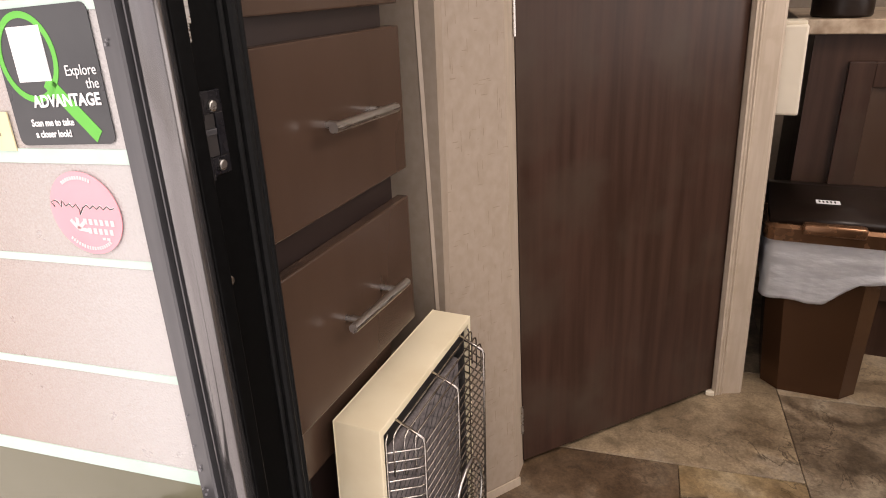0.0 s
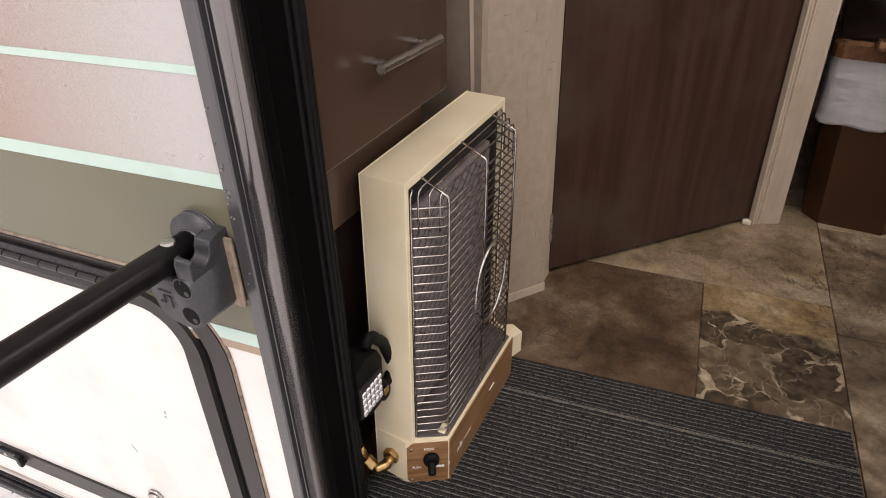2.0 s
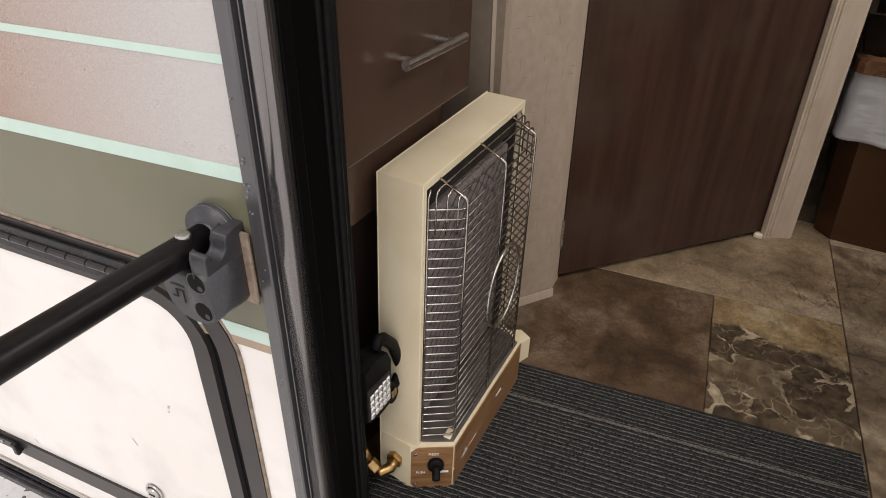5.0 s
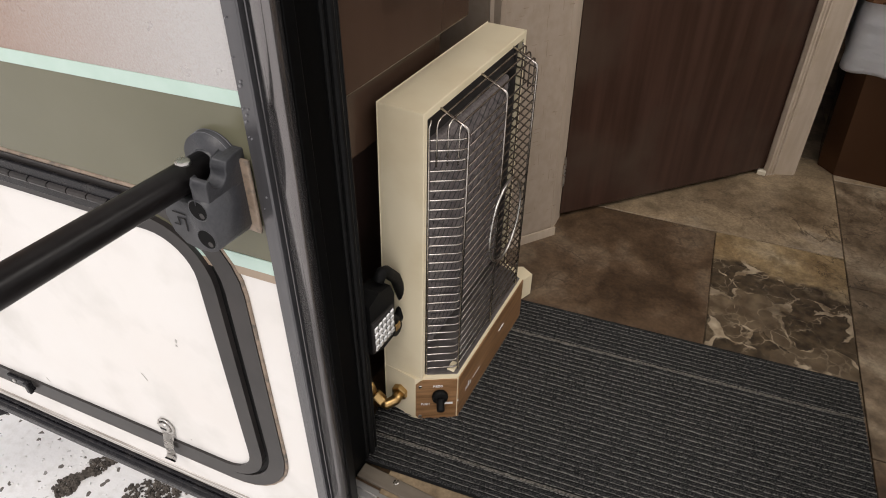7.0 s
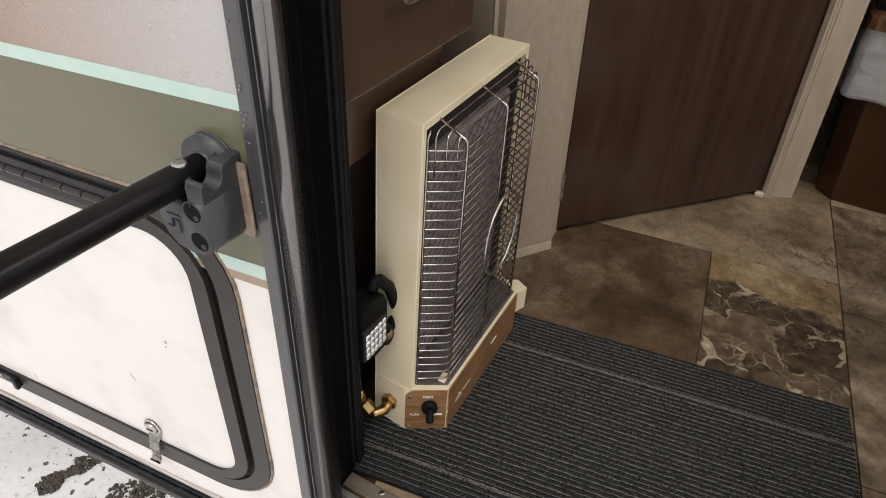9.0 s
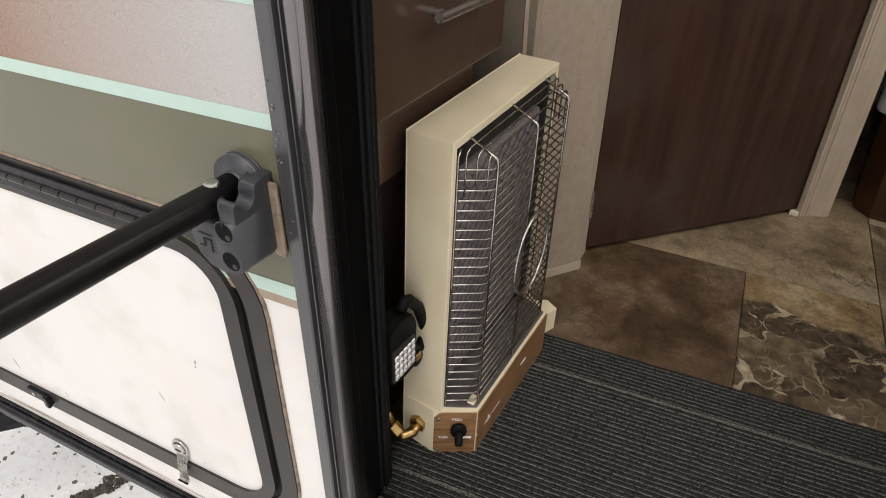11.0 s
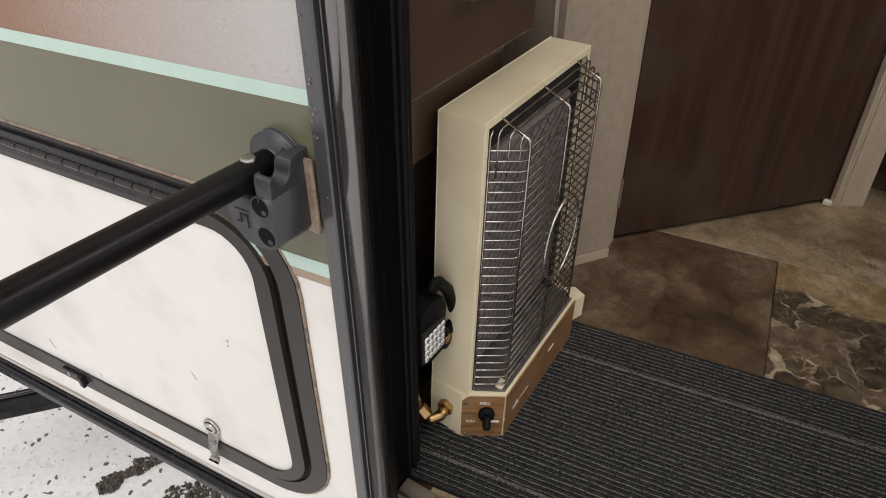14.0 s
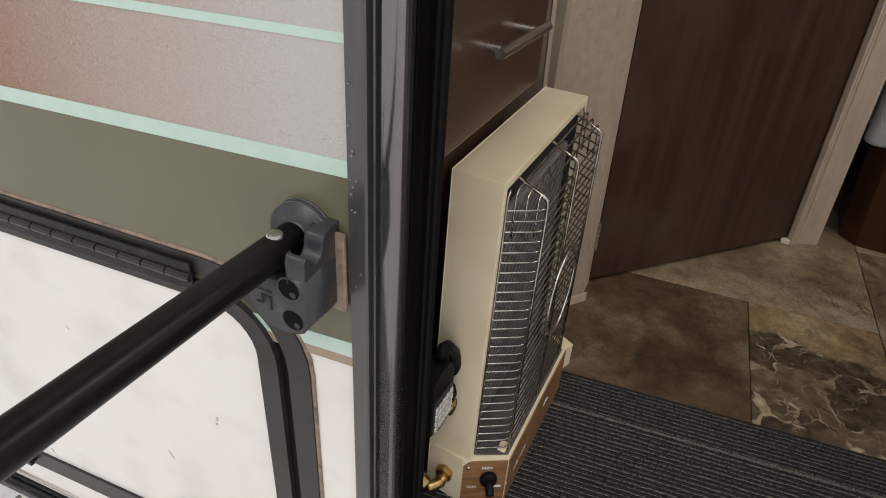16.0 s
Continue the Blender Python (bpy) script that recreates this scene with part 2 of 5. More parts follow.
def marble_mat():
    """Breccia print: brown islands with cream veins on one side, plain tan stone on the other."""
    m = tile_mat("breccia_vinyl", ((0.20, 0.135, 0.066), (0.29, 0.215, 0.118), (0.36, 0.29, 0.19)), 6, 0.8, 0.7)
    n, l = m.node_tree.nodes, m.node_tree.links
    p = n["Principled BSDF"]
    plain = p.inputs["Base Color"].links[0].from_socket
    co = n.new("ShaderNodeTexCoord")

    def noise_tex(scale, detail):
        z = n.new("ShaderNodeTexNoise")
        z.inputs["Scale"].default_value, z.inputs["Detail"].default_value = scale, detail
        l.new(co.outputs["Object"], z.inputs["Vector"])
        return z

    def ramp(src, a, c0, c, c1):
        r = n.new("ShaderNodeValToRGB")
        r.color_ramp.elements[0].position, r.color_ramp.elements[1].position = a, c
        r.color_ramp.elements[0].color, r.color_ramp.elements[1].color = (*c0, 1), (*c1, 1)
        l.new(src, r.inputs[0])
        return r

    def blend(f, a, c):
        x = n.new("ShaderNodeMixRGB")
        l.new(f, x.inputs[0])
        l.new(a, x.inputs[1])
        l.new(c, x.inputs[2])
        return x.outputs[0]

    warp = n.new("ShaderNodeMixRGB")
    warp.inputs[0].default_value = 0.17
    l.new(co.outputs["Object"], warp.inputs[1])
    l.new(noise_tex(7.0, 6.0).outputs["Color"], warp.inputs[2])
    vo = n.new("ShaderNodeTexVoronoi")
    vo.feature = "DISTANCE_TO_EDGE"
    vo.inputs["Scale"].default_value = 12
    vo.inputs["Randomness"].default_value = 1.0
    l.new(warp.outputs[0], vo.inputs["Vector"])
    width = n.new("ShaderNodeMath")
    width.operation = "MULTIPLY_ADD"
    width.inputs[1].default_value = 0.66
    width.inputs[2].default_value = -0.300
    l.new(noise_tex(10.0, 3.0).outputs[0], width.inputs[0])
    add = n.new("ShaderNodeMath")
    add.operation = "ADD"
    l.new(vo.outputs["Distance"], add.inputs[0])
    l.new(width.outputs[0], add.inputs[1])
    vein = ramp(add.outputs[0], 0.03, (1, 1, 1), 0.055, (0, 0, 0))
    vo2 = n.new("ShaderNodeTexVoronoi")
    vo2.feature = "DISTANCE_TO_EDGE"
    vo2.inputs["Scale"].default_value = 34
    l.new(warp.outputs[0], vo2.inputs["Vector"])
    fine = ramp(vo2.outputs["Distance"], 0.015, (1, 1, 1), 0.06, (0, 0, 0))
    part_ = ramp(noise_tex(13.0, 4.0).outputs[0], 0.46, (0, 0, 0), 0.60, (0.5, 0.5, 0.5))
    both = n.new("ShaderNodeMath")
    both.operation = "MULTIPLY"
    l.new(fine.outputs[0], both.inputs[0])
    l.new(part_.outputs[0], both.inputs[1])
    top_ = n.new("ShaderNodeMath")
    top_.operation = "MAXIMUM"
    l.new(both.outputs[0], top_.inputs[0])
    l.new(vein.outputs[0], top_.inputs[1])
    isl = ramp(noise_tex(40.0, 8.0).outputs[0], 0.35, (0.026, 0.0175, 0.0100), 0.68, (0.092, 0.066, 0.038))
    pale = ramp(noise_tex(26.0, 8.0).outputs[0], 0.36, (0.19, 0.142, 0.088), 0.60, (0.44, 0.365, 0.26))
    vo3 = n.new("ShaderNodeTexVoronoi")
    vo3.inputs["Scale"].default_value = 12
    l.new(warp.outputs[0], vo3.inputs["Vector"])
    tone = n.new("ShaderNodeSeparateColor")
    l.new(vo3.outputs["Color"], tone.inputs[0])
    mid = ramp(noise_tex(30.0, 8.0).outputs[0], 0.36, (0.085, 0.058, 0.034), 0.64, (0.19, 0.142, 0.088))
    lift = ramp(tone.outputs[0], 0.45, (0, 0, 0), 1.0, (0.85, 0.85, 0.85))
    isles = blend(lift.outputs[0], isl.outputs[0], mid.outputs[0])
    fade = ramp(noise_tex(8.0, 4.0).outputs[0], 0.36, (0.30, 0.30, 0.30), 0.54, (1.0, 1.0, 1.0))
    amount = n.new("ShaderNodeMath")
    amount.operation = "MULTIPLY"
    l.new(top_.outputs[0], amount.inputs[0])
    l.new(fade.outputs[0], amount.inputs[1])
    brec = blend(amount.outputs[0], isles, pale.outputs[0])
    sp = n.new("ShaderNodeSeparateXYZ")
    l.new(co.outputs["Object"], sp.inputs[0])
    edge = n.new("ShaderNodeMath")
    edge.operation = "MULTIPLY_ADD"
    edge.inputs[1].default_value = 0.16
    l.new(noise_tex(9.0, 5.0).outputs[0], edge.inputs[0])
    l.new(sp.outputs[1], edge.inputs[2])
    side = n.new("ShaderNodeMapRange")
    side.inputs[1].default_value, side.inputs[2].default_value = 1.005, 1.03
    l.new(edge.outputs[0], side.inputs[0])
    l.new(blend(side.outputs[0], brec, plain), p.inputs["Base Color"])
    return m


M_TILED = tile_mat("brown_stone_vinyl", ((0.050, 0.030, 0.016), (0.100, 0.064, 0.037), (0.172, 0.128, 0.086)), 7, 0.6, 0.75)
M_TILEL = tile_mat("tan_stone_vinyl", ((0.165, 0.120, 0.074), (0.225, 0.170, 0.108), (0.28, 0.213, 0.135), (0.28, 0.23, 0.168)), 4.5, 0.7, 0.75)
M_TILEG = tile_mat("grey_tan_stone_vinyl", ((0.085, 0.061, 0.038), (0.19, 0.143, 0.095), (0.30, 0.245, 0.172)), 7, 1.0, 0.9)
M_TILEM = marble_mat()


def flake_mat():
    """Flake graphic with a reflection put in the colour: copper tan that turns to silver towards the door frame."""
    m = mat("flake_decal_reflection", (0.5, 0.5, 0.5), None, 0.3, scale=30)
    n, l = m.node_tree.nodes, m.node_tree.links
    p = n["Principled BSDF"]
    co = n.new("ShaderNodeTexCoord")
    sp = n.new("ShaderNodeSeparateXYZ")
    l.new(co.outputs["Object"], sp.inputs[0])
    wz = n.new("ShaderNodeTexNoise")
    wz.inputs["Scale"].default_value = 500
    l.new(co.outputs["Object"], wz.inputs["Vector"])
    ad = n.new("ShaderNodeMath")
    ad.operation = "MULTIPLY_ADD"
    ad.inputs[1].default_value = 0.22
    l.new(wz.outputs[0], ad.inputs[0])
    l.new(sp.outputs[0], ad.inputs[2])
    r = n.new("ShaderNodeValToRGB")
    mr = n.new("ShaderNodeMapRange")
    mr.inputs[1].default_value, mr.inputs[2].default_value = -0.34, 0.05
    l.new(ad.outputs[0], mr.inputs[0])
    r.color_ramp.elements[0].color, r.color_ramp.elements[1].color = (0.28, 0.148, 0.090, 1), (0.51, 0.495, 0.487, 1)
    e = r.color_ramp.elements.new(0.45)
    e.color = (0.405, 0.325, 0.285, 1)
    l.new(mr.outputs[0], r.inputs[0])
    l.new(r.outputs[0], p.inputs["Base Color"])
    p.inputs["Metallic"].default_value = 0.15
    vo = n.new("ShaderNodeTexVoronoi")
    vo.inputs["Scale"].default_value = 420
    l.new(co.outputs["Object"], vo.inputs["Vector"])
    bp = n.new("ShaderNodeBump")
    bp.inputs["Strength"].default_value, bp.inputs["Distance"].default_value = 0.55, 0.001
    l.new(vo.outputs["Distance"], bp.inputs["Height"])
    l.new(bp.outputs[0], p.inputs["Normal"])
    return m


M_FLAKE = flake_mat()


def gravel_mat():
    m = mat("pale_gravel", (0.84, 0.83, 0.81), (0.92, 0.915, 0.905), 0.9, scale=45, bump=0.7, bscale=70, lo=0.3, hi=0.5)
    n, l = m.node_tree.nodes, m.node_tree.links
    p = n["Principled BSDF"]
    old = p.inputs["Base Color"].links[0].from_socket
    co = n.new("ShaderNodeTexCoord")
    vo = n.new("ShaderNodeTexVoronoi")
    vo.inputs["Scale"].default_value = 85
    l.new(co.outputs["Object"], vo.inputs["Vector"])
    sp = n.new("ShaderNodeSeparateColor")
    l.new(vo.outputs["Color"], sp.inputs[0])
    r = n.new("ShaderNodeValToRGB")
    r.color_ramp.elements[0].position, r.color_ramp.elements[1].position = 0.955, 0.97
    l.new(sp.outputs[0], r.inputs[0])
    mx = n.new("ShaderNodeMixRGB")
    l.new(r.outputs[0], mx.inputs[0])
    l.new(old, mx.inputs[1])
    mx.inputs[2].default_value = (0.16, 0.145, 0.13, 1)
    l.new(mx.outputs[0], p.inputs["Base Color"])
    return m


M_GRAVEL = gravel_mat()


# ---- builders ----
def part(name, bm, material, parent=None, label="", smooth=False, xf=None):
    me = bpy.data.meshes.new(name)
    if xf is not None:
        bmesh.ops.transform(bm, matrix=xf, verts=bm.verts[:])
    bmesh.ops.recalc_face_normals(bm, faces=bm.faces[:])
    for fc in bm.faces:
        fc.smooth = smooth
    bm.to_mesh(me)
    bm.free()
    me.materials.append(material)
    ob = new(name, me)
    if parent is not None:
        ob.parent = parent
    if label:
        ob["label"] = label
    return ob


def thing(name, label, category, group="", kind=""):
    e = new(name)
    e.empty_display_size = 0.05
    return tagged(e, label, category, group, kind)


def add_box(bm, x0, x1, y0, y1, z0, z1, bevel=0.0, seg=2, m=None):
    g = bmesh.ops.create_cube(bm, size=1.0)
    v = g["verts"]
    bmesh.ops.transform(bm, matrix=Matrix.Translation(((x0 + x1) / 2, (y0 + y1) / 2, (z0 + z1) / 2)) @ Matrix.Diagonal((abs(x1 - x0), abs(y1 - y0), abs(z1 - z0), 1)), verts=v)
    if bevel:
        es = list({e for q in v for e in q.link_edges})
        r = bmesh.ops.bevel(bm, geom=es, offset=bevel, segments=seg, affect="EDGES", profile=0.5)
        v = list({q for fc in r["faces"] for q in fc.verts} | {q for q in v if q.is_valid})
    if m is not None:
        bmesh.ops.transform(bm, matrix=m, verts=v)
    return v


def box(x0, x1, y0, y1, z0, z1, bevel=0.0, seg=2):
    bm = bmesh.new()
    add_box(bm, x0, x1, y0, y1, z0, z1, bevel, seg)
    return bm


def add_tube(bm, pts, r, n=8, closed=False, caps=True):
    """A round bar along the points."""
    pts = [Vector(p) for p in pts]
    rings = []
    up = None
    cnt = len(pts)
    for i, p in enumerate(pts):
        a = pts[(i - 1) % cnt] if (closed or i > 0) else p
        b = pts[(i + 1) % cnt] if (closed or i < cnt - 1) else p
        d = (b - a).normalized()
        if up is None:
            up = d.orthogonal().normalized()
        up = (up - d * up.dot(d)).normalized()
        side = d.cross(up)
        rings.append([bm.verts.new(p + (up * math.cos(t) + side * math.sin(t)) * r) for t in (2 * math.pi * k / n for k in range(n))])
    pairs = list(zip(rings, rings[1:])) + ([(rings[-1], rings[0])] if closed else [])
    for a, b in pairs:
        for k in range(n):
            bm.faces.new((a[k], a[(k + 1) % n], b[(k + 1) % n], b[k]))
    if caps and not closed:
        bm.faces.new(rings[0])
        bm.faces.new(rings[-1])


def tube(pts, r, n=8, closed=False):
    bm = bmesh.new()
    add_tube(bm, pts, r, n, closed)
    return bm


def prism(poly, z0, z1, bevel=0.0):
    """A polygon of (x, y) raised from z0 to z1."""
    bm = bmesh.new()
    a = [bm.verts.new((x, y, z0)) for x, y in poly]
    b = [bm.verts.new((x, y, z1)) for x, y in poly]
    bm.faces.new(a)
    bm.faces.new(b)
    n = len(poly)
    for i in range(n):
        bm.faces.new((a[i], a[(i + 1) % n], b[(i + 1) % n], b[i]))
    if bevel:
        bmesh.ops.bevel(bm, geom=bm.edges[:], offset=bevel, segments=2, affect="EDGES", profile=0.5)
    return bm


def rounded(u0, u1, v0, v1, r, n=6):
    """The outline of a rectangle with round corners."""
    out = []
    for cx, cy, a0 in ((u1 - r, v1 - r, 0), (u0 + r, v1 - r, 90), (u0 + r, v0 + r, 180), (u1 - r, v0 + r, 270)):
        for k in range(n + 1):
            t = radians(a0 + 90 * k / n)
            out.append((cx + r * math.cos(t), cy + r * math.sin(t)))
    return out


def ring_plate(outer, inner, d0, d1, bevel=0.0):
    """A flat frame between two outlines with as many points, in the u, z plane, thick from d0 to d1 outwards."""
    bm = bmesh.new()
    n = len(outer)
    loops = [[bm.verts.new((u, d, z)) for u, z in o] for o, d in ((outer, d0), (outer, d1), (inner, d1), (inner, d0))]
    for a, b in zip(loops, loops[1:] + loops[:1]):
        for i in range(n):
            bm.faces.new((a[i], a[(i + 1) % n], b[(i + 1) % n], b[i]))
    return bm


def text_mesh(body, size, depth=0.0006, align="LEFT", bold=0.0):
    c = bpy.data.curves.new("letters", "FONT")
    c.body, c.size, c.extrude, c.align_x, c.offset = body, size, depth, align, bold
    c.resolution_u = 3
    o = new("letters", c)
    bpy.context.view_layer.update()
    me = bpy.data.meshes.new_from_object(o.evaluated_get(bpy.context.evaluated_depsgraph_get()))
    bpy.data.objects.remove(o)
    bm = bmesh.new()
    bm.from_mesh(me)
    bpy.data.meshes.remove(me)
    return bm


def cyl(p0, p1, r, n=20, r2=None):
    bm = bmesh.new()
    p0, p1 = Vector(p0), Vector(p1)
    d = p1 - p0
    bmesh.ops.create_cone(bm, cap_ends=True, segments=n, radius1=r, radius2=r if r2 is None else r2, depth=d.length,
                          matrix=Matrix.Translation((p0 + p1) / 2) @ d.to_track_quat("Z", "Y").to_matrix().to_4x4())
    return bm


def soften(bm, w, seg=2, angle=40):
    es = [e for e in bm.edges if len(e.link_faces) == 2 and e.calc_face_angle(0) > radians(angle)]
    bmesh.ops.bevel(bm, geom=es, offset=w, segments=seg, affect="EDGES", profile=0.5, clamp_overlap=True)
    return bm


# ---- setting: outer wall of the trailer ----
WALL = pose(-0.035, 0.04, 0, 0, 0, WALL_YAW)


def structure(name, bm, material, label, parent=None, smooth=False, xf=None):
    ob = part(name, bm, material, parent, "", smooth, xf)
    return tagged(ob, label, "", "", "structure") if parent is None else ob


ground = structure("ground", box(-120, 120, -120, 120, -0.85, -0.75), M_GRAVEL, "pale crushed gravel ground beside the trailer")
wall_out = structure("wall_exterior", box(-3.4, 0.010, 0.0, 0.06, SKIRT, 2.15), M_GEL, "white gelcoat trailer side wall with graphic bands", xf=WALL)
DECAL = WALL @ Matrix(((1, 0, 0, 0), (0, 1, 0, 0), (0.028, 0, 1, 0), (0, 0, 0, 1)))
for nm, z0, z1, d, m, lb in (
        ("decal_band", 0.673, 1.7, 0.0012, M_FLAKE, "flake graphic with a copper to silver reflection put in its colour"),
        ("decal_stripe", 0.657, 0.673, 0.0022, M_TEAL, "pale teal pinstripe"),
        ("decal_stripe", 0.7715, 0.7795, 0.0022, M_TEAL, "pale teal pinstripe"),
        ("decal_stripe", 0.8845, 0.8915, 0.0022, M_TEAL, "pale teal pinstripe"),
        ("decal_stripe", 0.975, 0.987, 0.0022, M_TEAL, "pale teal pinstripe"),
        ("decal_stripe", 1.09, 1.10, 0.0022, M_TEAL, "pale teal pinstripe"),
        ("decal_band", 0.468, 0.657, 0.0012, M_OLIVE, "olive grey graphic band"),
        ("decal_stripe", 0.4485, 0.468, 0.0022, M_TEAL, "pale teal pinstripe"),
        ("decal_stripe", 0.4360, 0.4485, 0.0022, M_TAN, "tan pinstripe")):
    part(nm, box(-3.4, 0.009, -d, 0.001, z0, z1), m, wall_out, lb, xf=DECAL)
skirt = bmesh.new()
add_box(skirt, -3.4, 0.0, -0.007, 0.06, SKIRT - 0.012, SKIRT + 0.012, 0.002)
add_box(skirt, -3.4, 0.0, -0.013, 0.06, SKIRT - 0.040, SKIRT - 0.010, 0.009, 4)
add_tube(skirt, [(-3.4, -0.009, SKIRT + 0.001), (0.0, -0.009, SKIRT + 0.001)], 0.0035, 8)
structure("trim_skirt", skirt, M_BLACKTRIM, "black skirt rail along the lower edge of the trailer wall", xf=WALL)
part("seal_line", box(-3.4, 0.0, -0.0016, 0.001, SKIRT + 0.010, SKIRT + 0.029), M_GRIME, wall_out, "grimy streaked sealant line", xf=WALL)

structure("wall_exterior_right", box(0.70, 2.6, 0.045, 0.14, SKIRT - 0.08, 2.15), M_GEL, "white trailer side wall past the doorway")
structure("wall_exterior_top", box(-0.03, 0.70, 0.045, 0.14, 1.90, 2.15), M_GEL, "white trailer wall over the doorway")


# ---- doorway frame ----
door_frame = thing("door_frame", "grey aluminium entry door frame with black inner jamb", "door frame", kind="structure")
flange = [(-0.030, 0.042), (-0.030, 0.034), (-0.0115, 0.0315), (-0.0095, 0.0330), (-0.0090, 0.0405), (-0.0062, 0.0405), (-0.0055, 0.0362), (-0.0038, 0.0362), (-0.0030, 0.0415), (0.020, 0.042), (0.020, 0.056), (0.010, 0.062), (-0.012, 0.062), (-0.012, 0.042)]
part("flange", soften(prism(flange, -0.10, 1.90), 0.0012, 2, 25), M_FRAME, door_frame, "scuffed grey aluminium flange")
bead = [(0.0235, 0.0470), (0.0232, 0.0385), (0.0222, 0.0350), (0.0200, 0.0325), (0.0165, 0.0312), (0.0040, 0.0328), (0.0012, 0.0345), (0.0002, 0.0380), (0.0, 0.0470)]
part("bead", soften(prism(bead, -0.10, 1.90), 0.0006, 2, 8), M_BEAD, door_frame, "rounded aluminium bead", True)
part("jamb_lip", box(0.008, 0.0255, 0.0475, 0.0625, -0.10, 1.90, 0.001), M_JAMB, door_frame, "black inner lip")
part("jamb", soften(prism([(-0.035, 0.060), (0.0, 0.060), (0.0, 0.1255), (-0.035, 0.1255)], -0.06, 1.90), 0.002), M_JAMB, door_frame, "black painted jamb")
seal = bmesh.new()
for x, y, r in ((0.000, 0.1275, 0.0035), (0.001, 0.139, 0.0060), (-0.001, 0.1515, 0.0040)):
    add_tube(seal, [(x, y, -0.03), (x, y, 0.9), (x, y, 1.9)], r, 10)
add_box(seal, -0.035, -0.002, 0.1255, 0.1545, -0.03, 1.9)
part("gasket", seal, M_RUBBER, door_frame, "black rubber door gasket", smooth=False)
part("flange", soften(prism([(0.74 - x, y) for x, y in flange], -0.10, 1.90), 0.0012, 2, 25), M_FRAME, door_frame)
part("jamb", prism([(0.735, 0.060), (0.70, 0.060), (0.70, 0.15), (0.735, 0.15)], -0.06, 1.90), M_JAMB, door_frame)
part("head", box(-0.03, 0.735, 0.03, 0.15, 1.88, 1.92, 0.002), M_JAMB, door_frame)
rs = random.Random(8)
for k in range(16):
    z, xs, rr = rs.gauss(0.63, 0.045) if k < 12 else rs.uniform(0.1, 1.2), rs.uniform(-0.027, -0.016), rs.uniform(0.0006, 0.0015)
    part("speck", cyl((xs, 0.0345, z), (xs, 0.0316, z), rr * 1.1, 8, rr), M_LENS, door_frame, "small pale speck")
# strike plates and screws in the jamb
strike = thing("strike_plate", "black latch strike plate with two bright screws", "strike plate")
pl = bmesh.new()
add_box(pl, -0.001, 0.003, 0.0765, 0.110, 1.0055, 1.0245, 0.0012)
add_box(pl, -0.001, 0.003, 0.0765, 0.110, 0.954, 0.9700, 0.0012)
add_box(pl, -0.001, 0.003, 0.1000, 0.110, 0.9690, 1.0065, 0.0012)
add_box(pl, 0.001, 0.011, 0.0765, 0.0795, 1.0030, 1.0240, 0.0010)
add_box(pl, 0.001, 0.011, 0.0775, 0.0805, 0.9540, 0.9740, 0.0010)
part("plate", pl, M_BLACKTRIM, strike)
part("keeper", soften(box(-0.001, 0.0012, 0.0775, 0.1003, 0.9700, 1.0055), 0.0005), M_TRIMGREY, strike, "worn steel keeper")
part("keeper_bar", soften(box(0.0, 0.0028, 0.0780, 0.1000, 0.9880, 0.9935), 0.001), M_FRAME, strike, "worn grey bar")
for y, z in ((0.0965, 1.012), (0.0975, 0.9625)):
    part("screw", soften(cyl((0.002, y, z), (0.006, y, z), 0.0050, 16), 0.0016), M_STEEL, strike)
hook = thing("latch_hook", "bent zinc screen door latch catch on the jamb", "latch")
hb = bmesh.new()
add_box(hb, 0.0, 0.004, 0.0630, 0.0875, 1.0620, 1.0740, 0.0008)
add_box(hb, 0.0, 0.004, 0.0675, 0.0875, 1.0735, 1.0765, 0.0008)
add_box(hb, 0.0, 0.004, 0.0630, 0.0900, 1.0760, 1.0890, 0.0008)
add_box(hb, 0.0, 0.004, 0.0630, 0.0700, 1.0880, 1.1350, 0.0008)
add_box(hb, 0.0, 0.004, 0.0810, 0.0900, 1.0880, 1.1350, 0.0008)
add_box(hb, 0.0, 0.014, 0.0615, 0.0640, 1.0620, 1.0735, 0.0008)
add_box(hb, 0.0, 0.014, 0.0615, 0.0640, 1.0790, 1.1350, 0.0008)
part("catch", hb, M_STEEL, hook)
part("slot", box(0.003, 0.0045, 0.0700, 0.0765, 1.0655, 1.0735), M_JAMB, hook, "dark adjusting slot")
part("screw", soften(cyl((0.003, 0.079, 1.0700), (0.008, 0.079, 1.0700), 0.0048, 16), 0.0016), M_STEEL, hook)
part("screw", soften(cyl((-0.001, 0.0835, 0.860), (0.005, 0.0835, 0.860), 0.0050, 16), 0.0012), M_STEEL, door_frame)
sill = structure("door_sill", box(-0.02, 0.72, 0.025, 0.0905, -0.055, -0.002, 0.003), M_SILL, "ribbed aluminium door sill")
for k in range(5):
    part("rib", box(0.0, 0.70, 0.034 + 0.011 * k, 0.040 + 0.011 * k, -0.003, 0.0015), M_SILL, sill)
part("threshold", soften(box(0.002, 0.70, 0.0935, 0.1185, -0.004, 0.0030), 0.0015), M_THRESH, sill, "dull bronze threshold strip")
part("screw", soften(cyl((0.065, 0.111, 0.001), (0.065, 0.111, 0.0055), 0.005, 12), 0.0015), M_STEEL, sill)

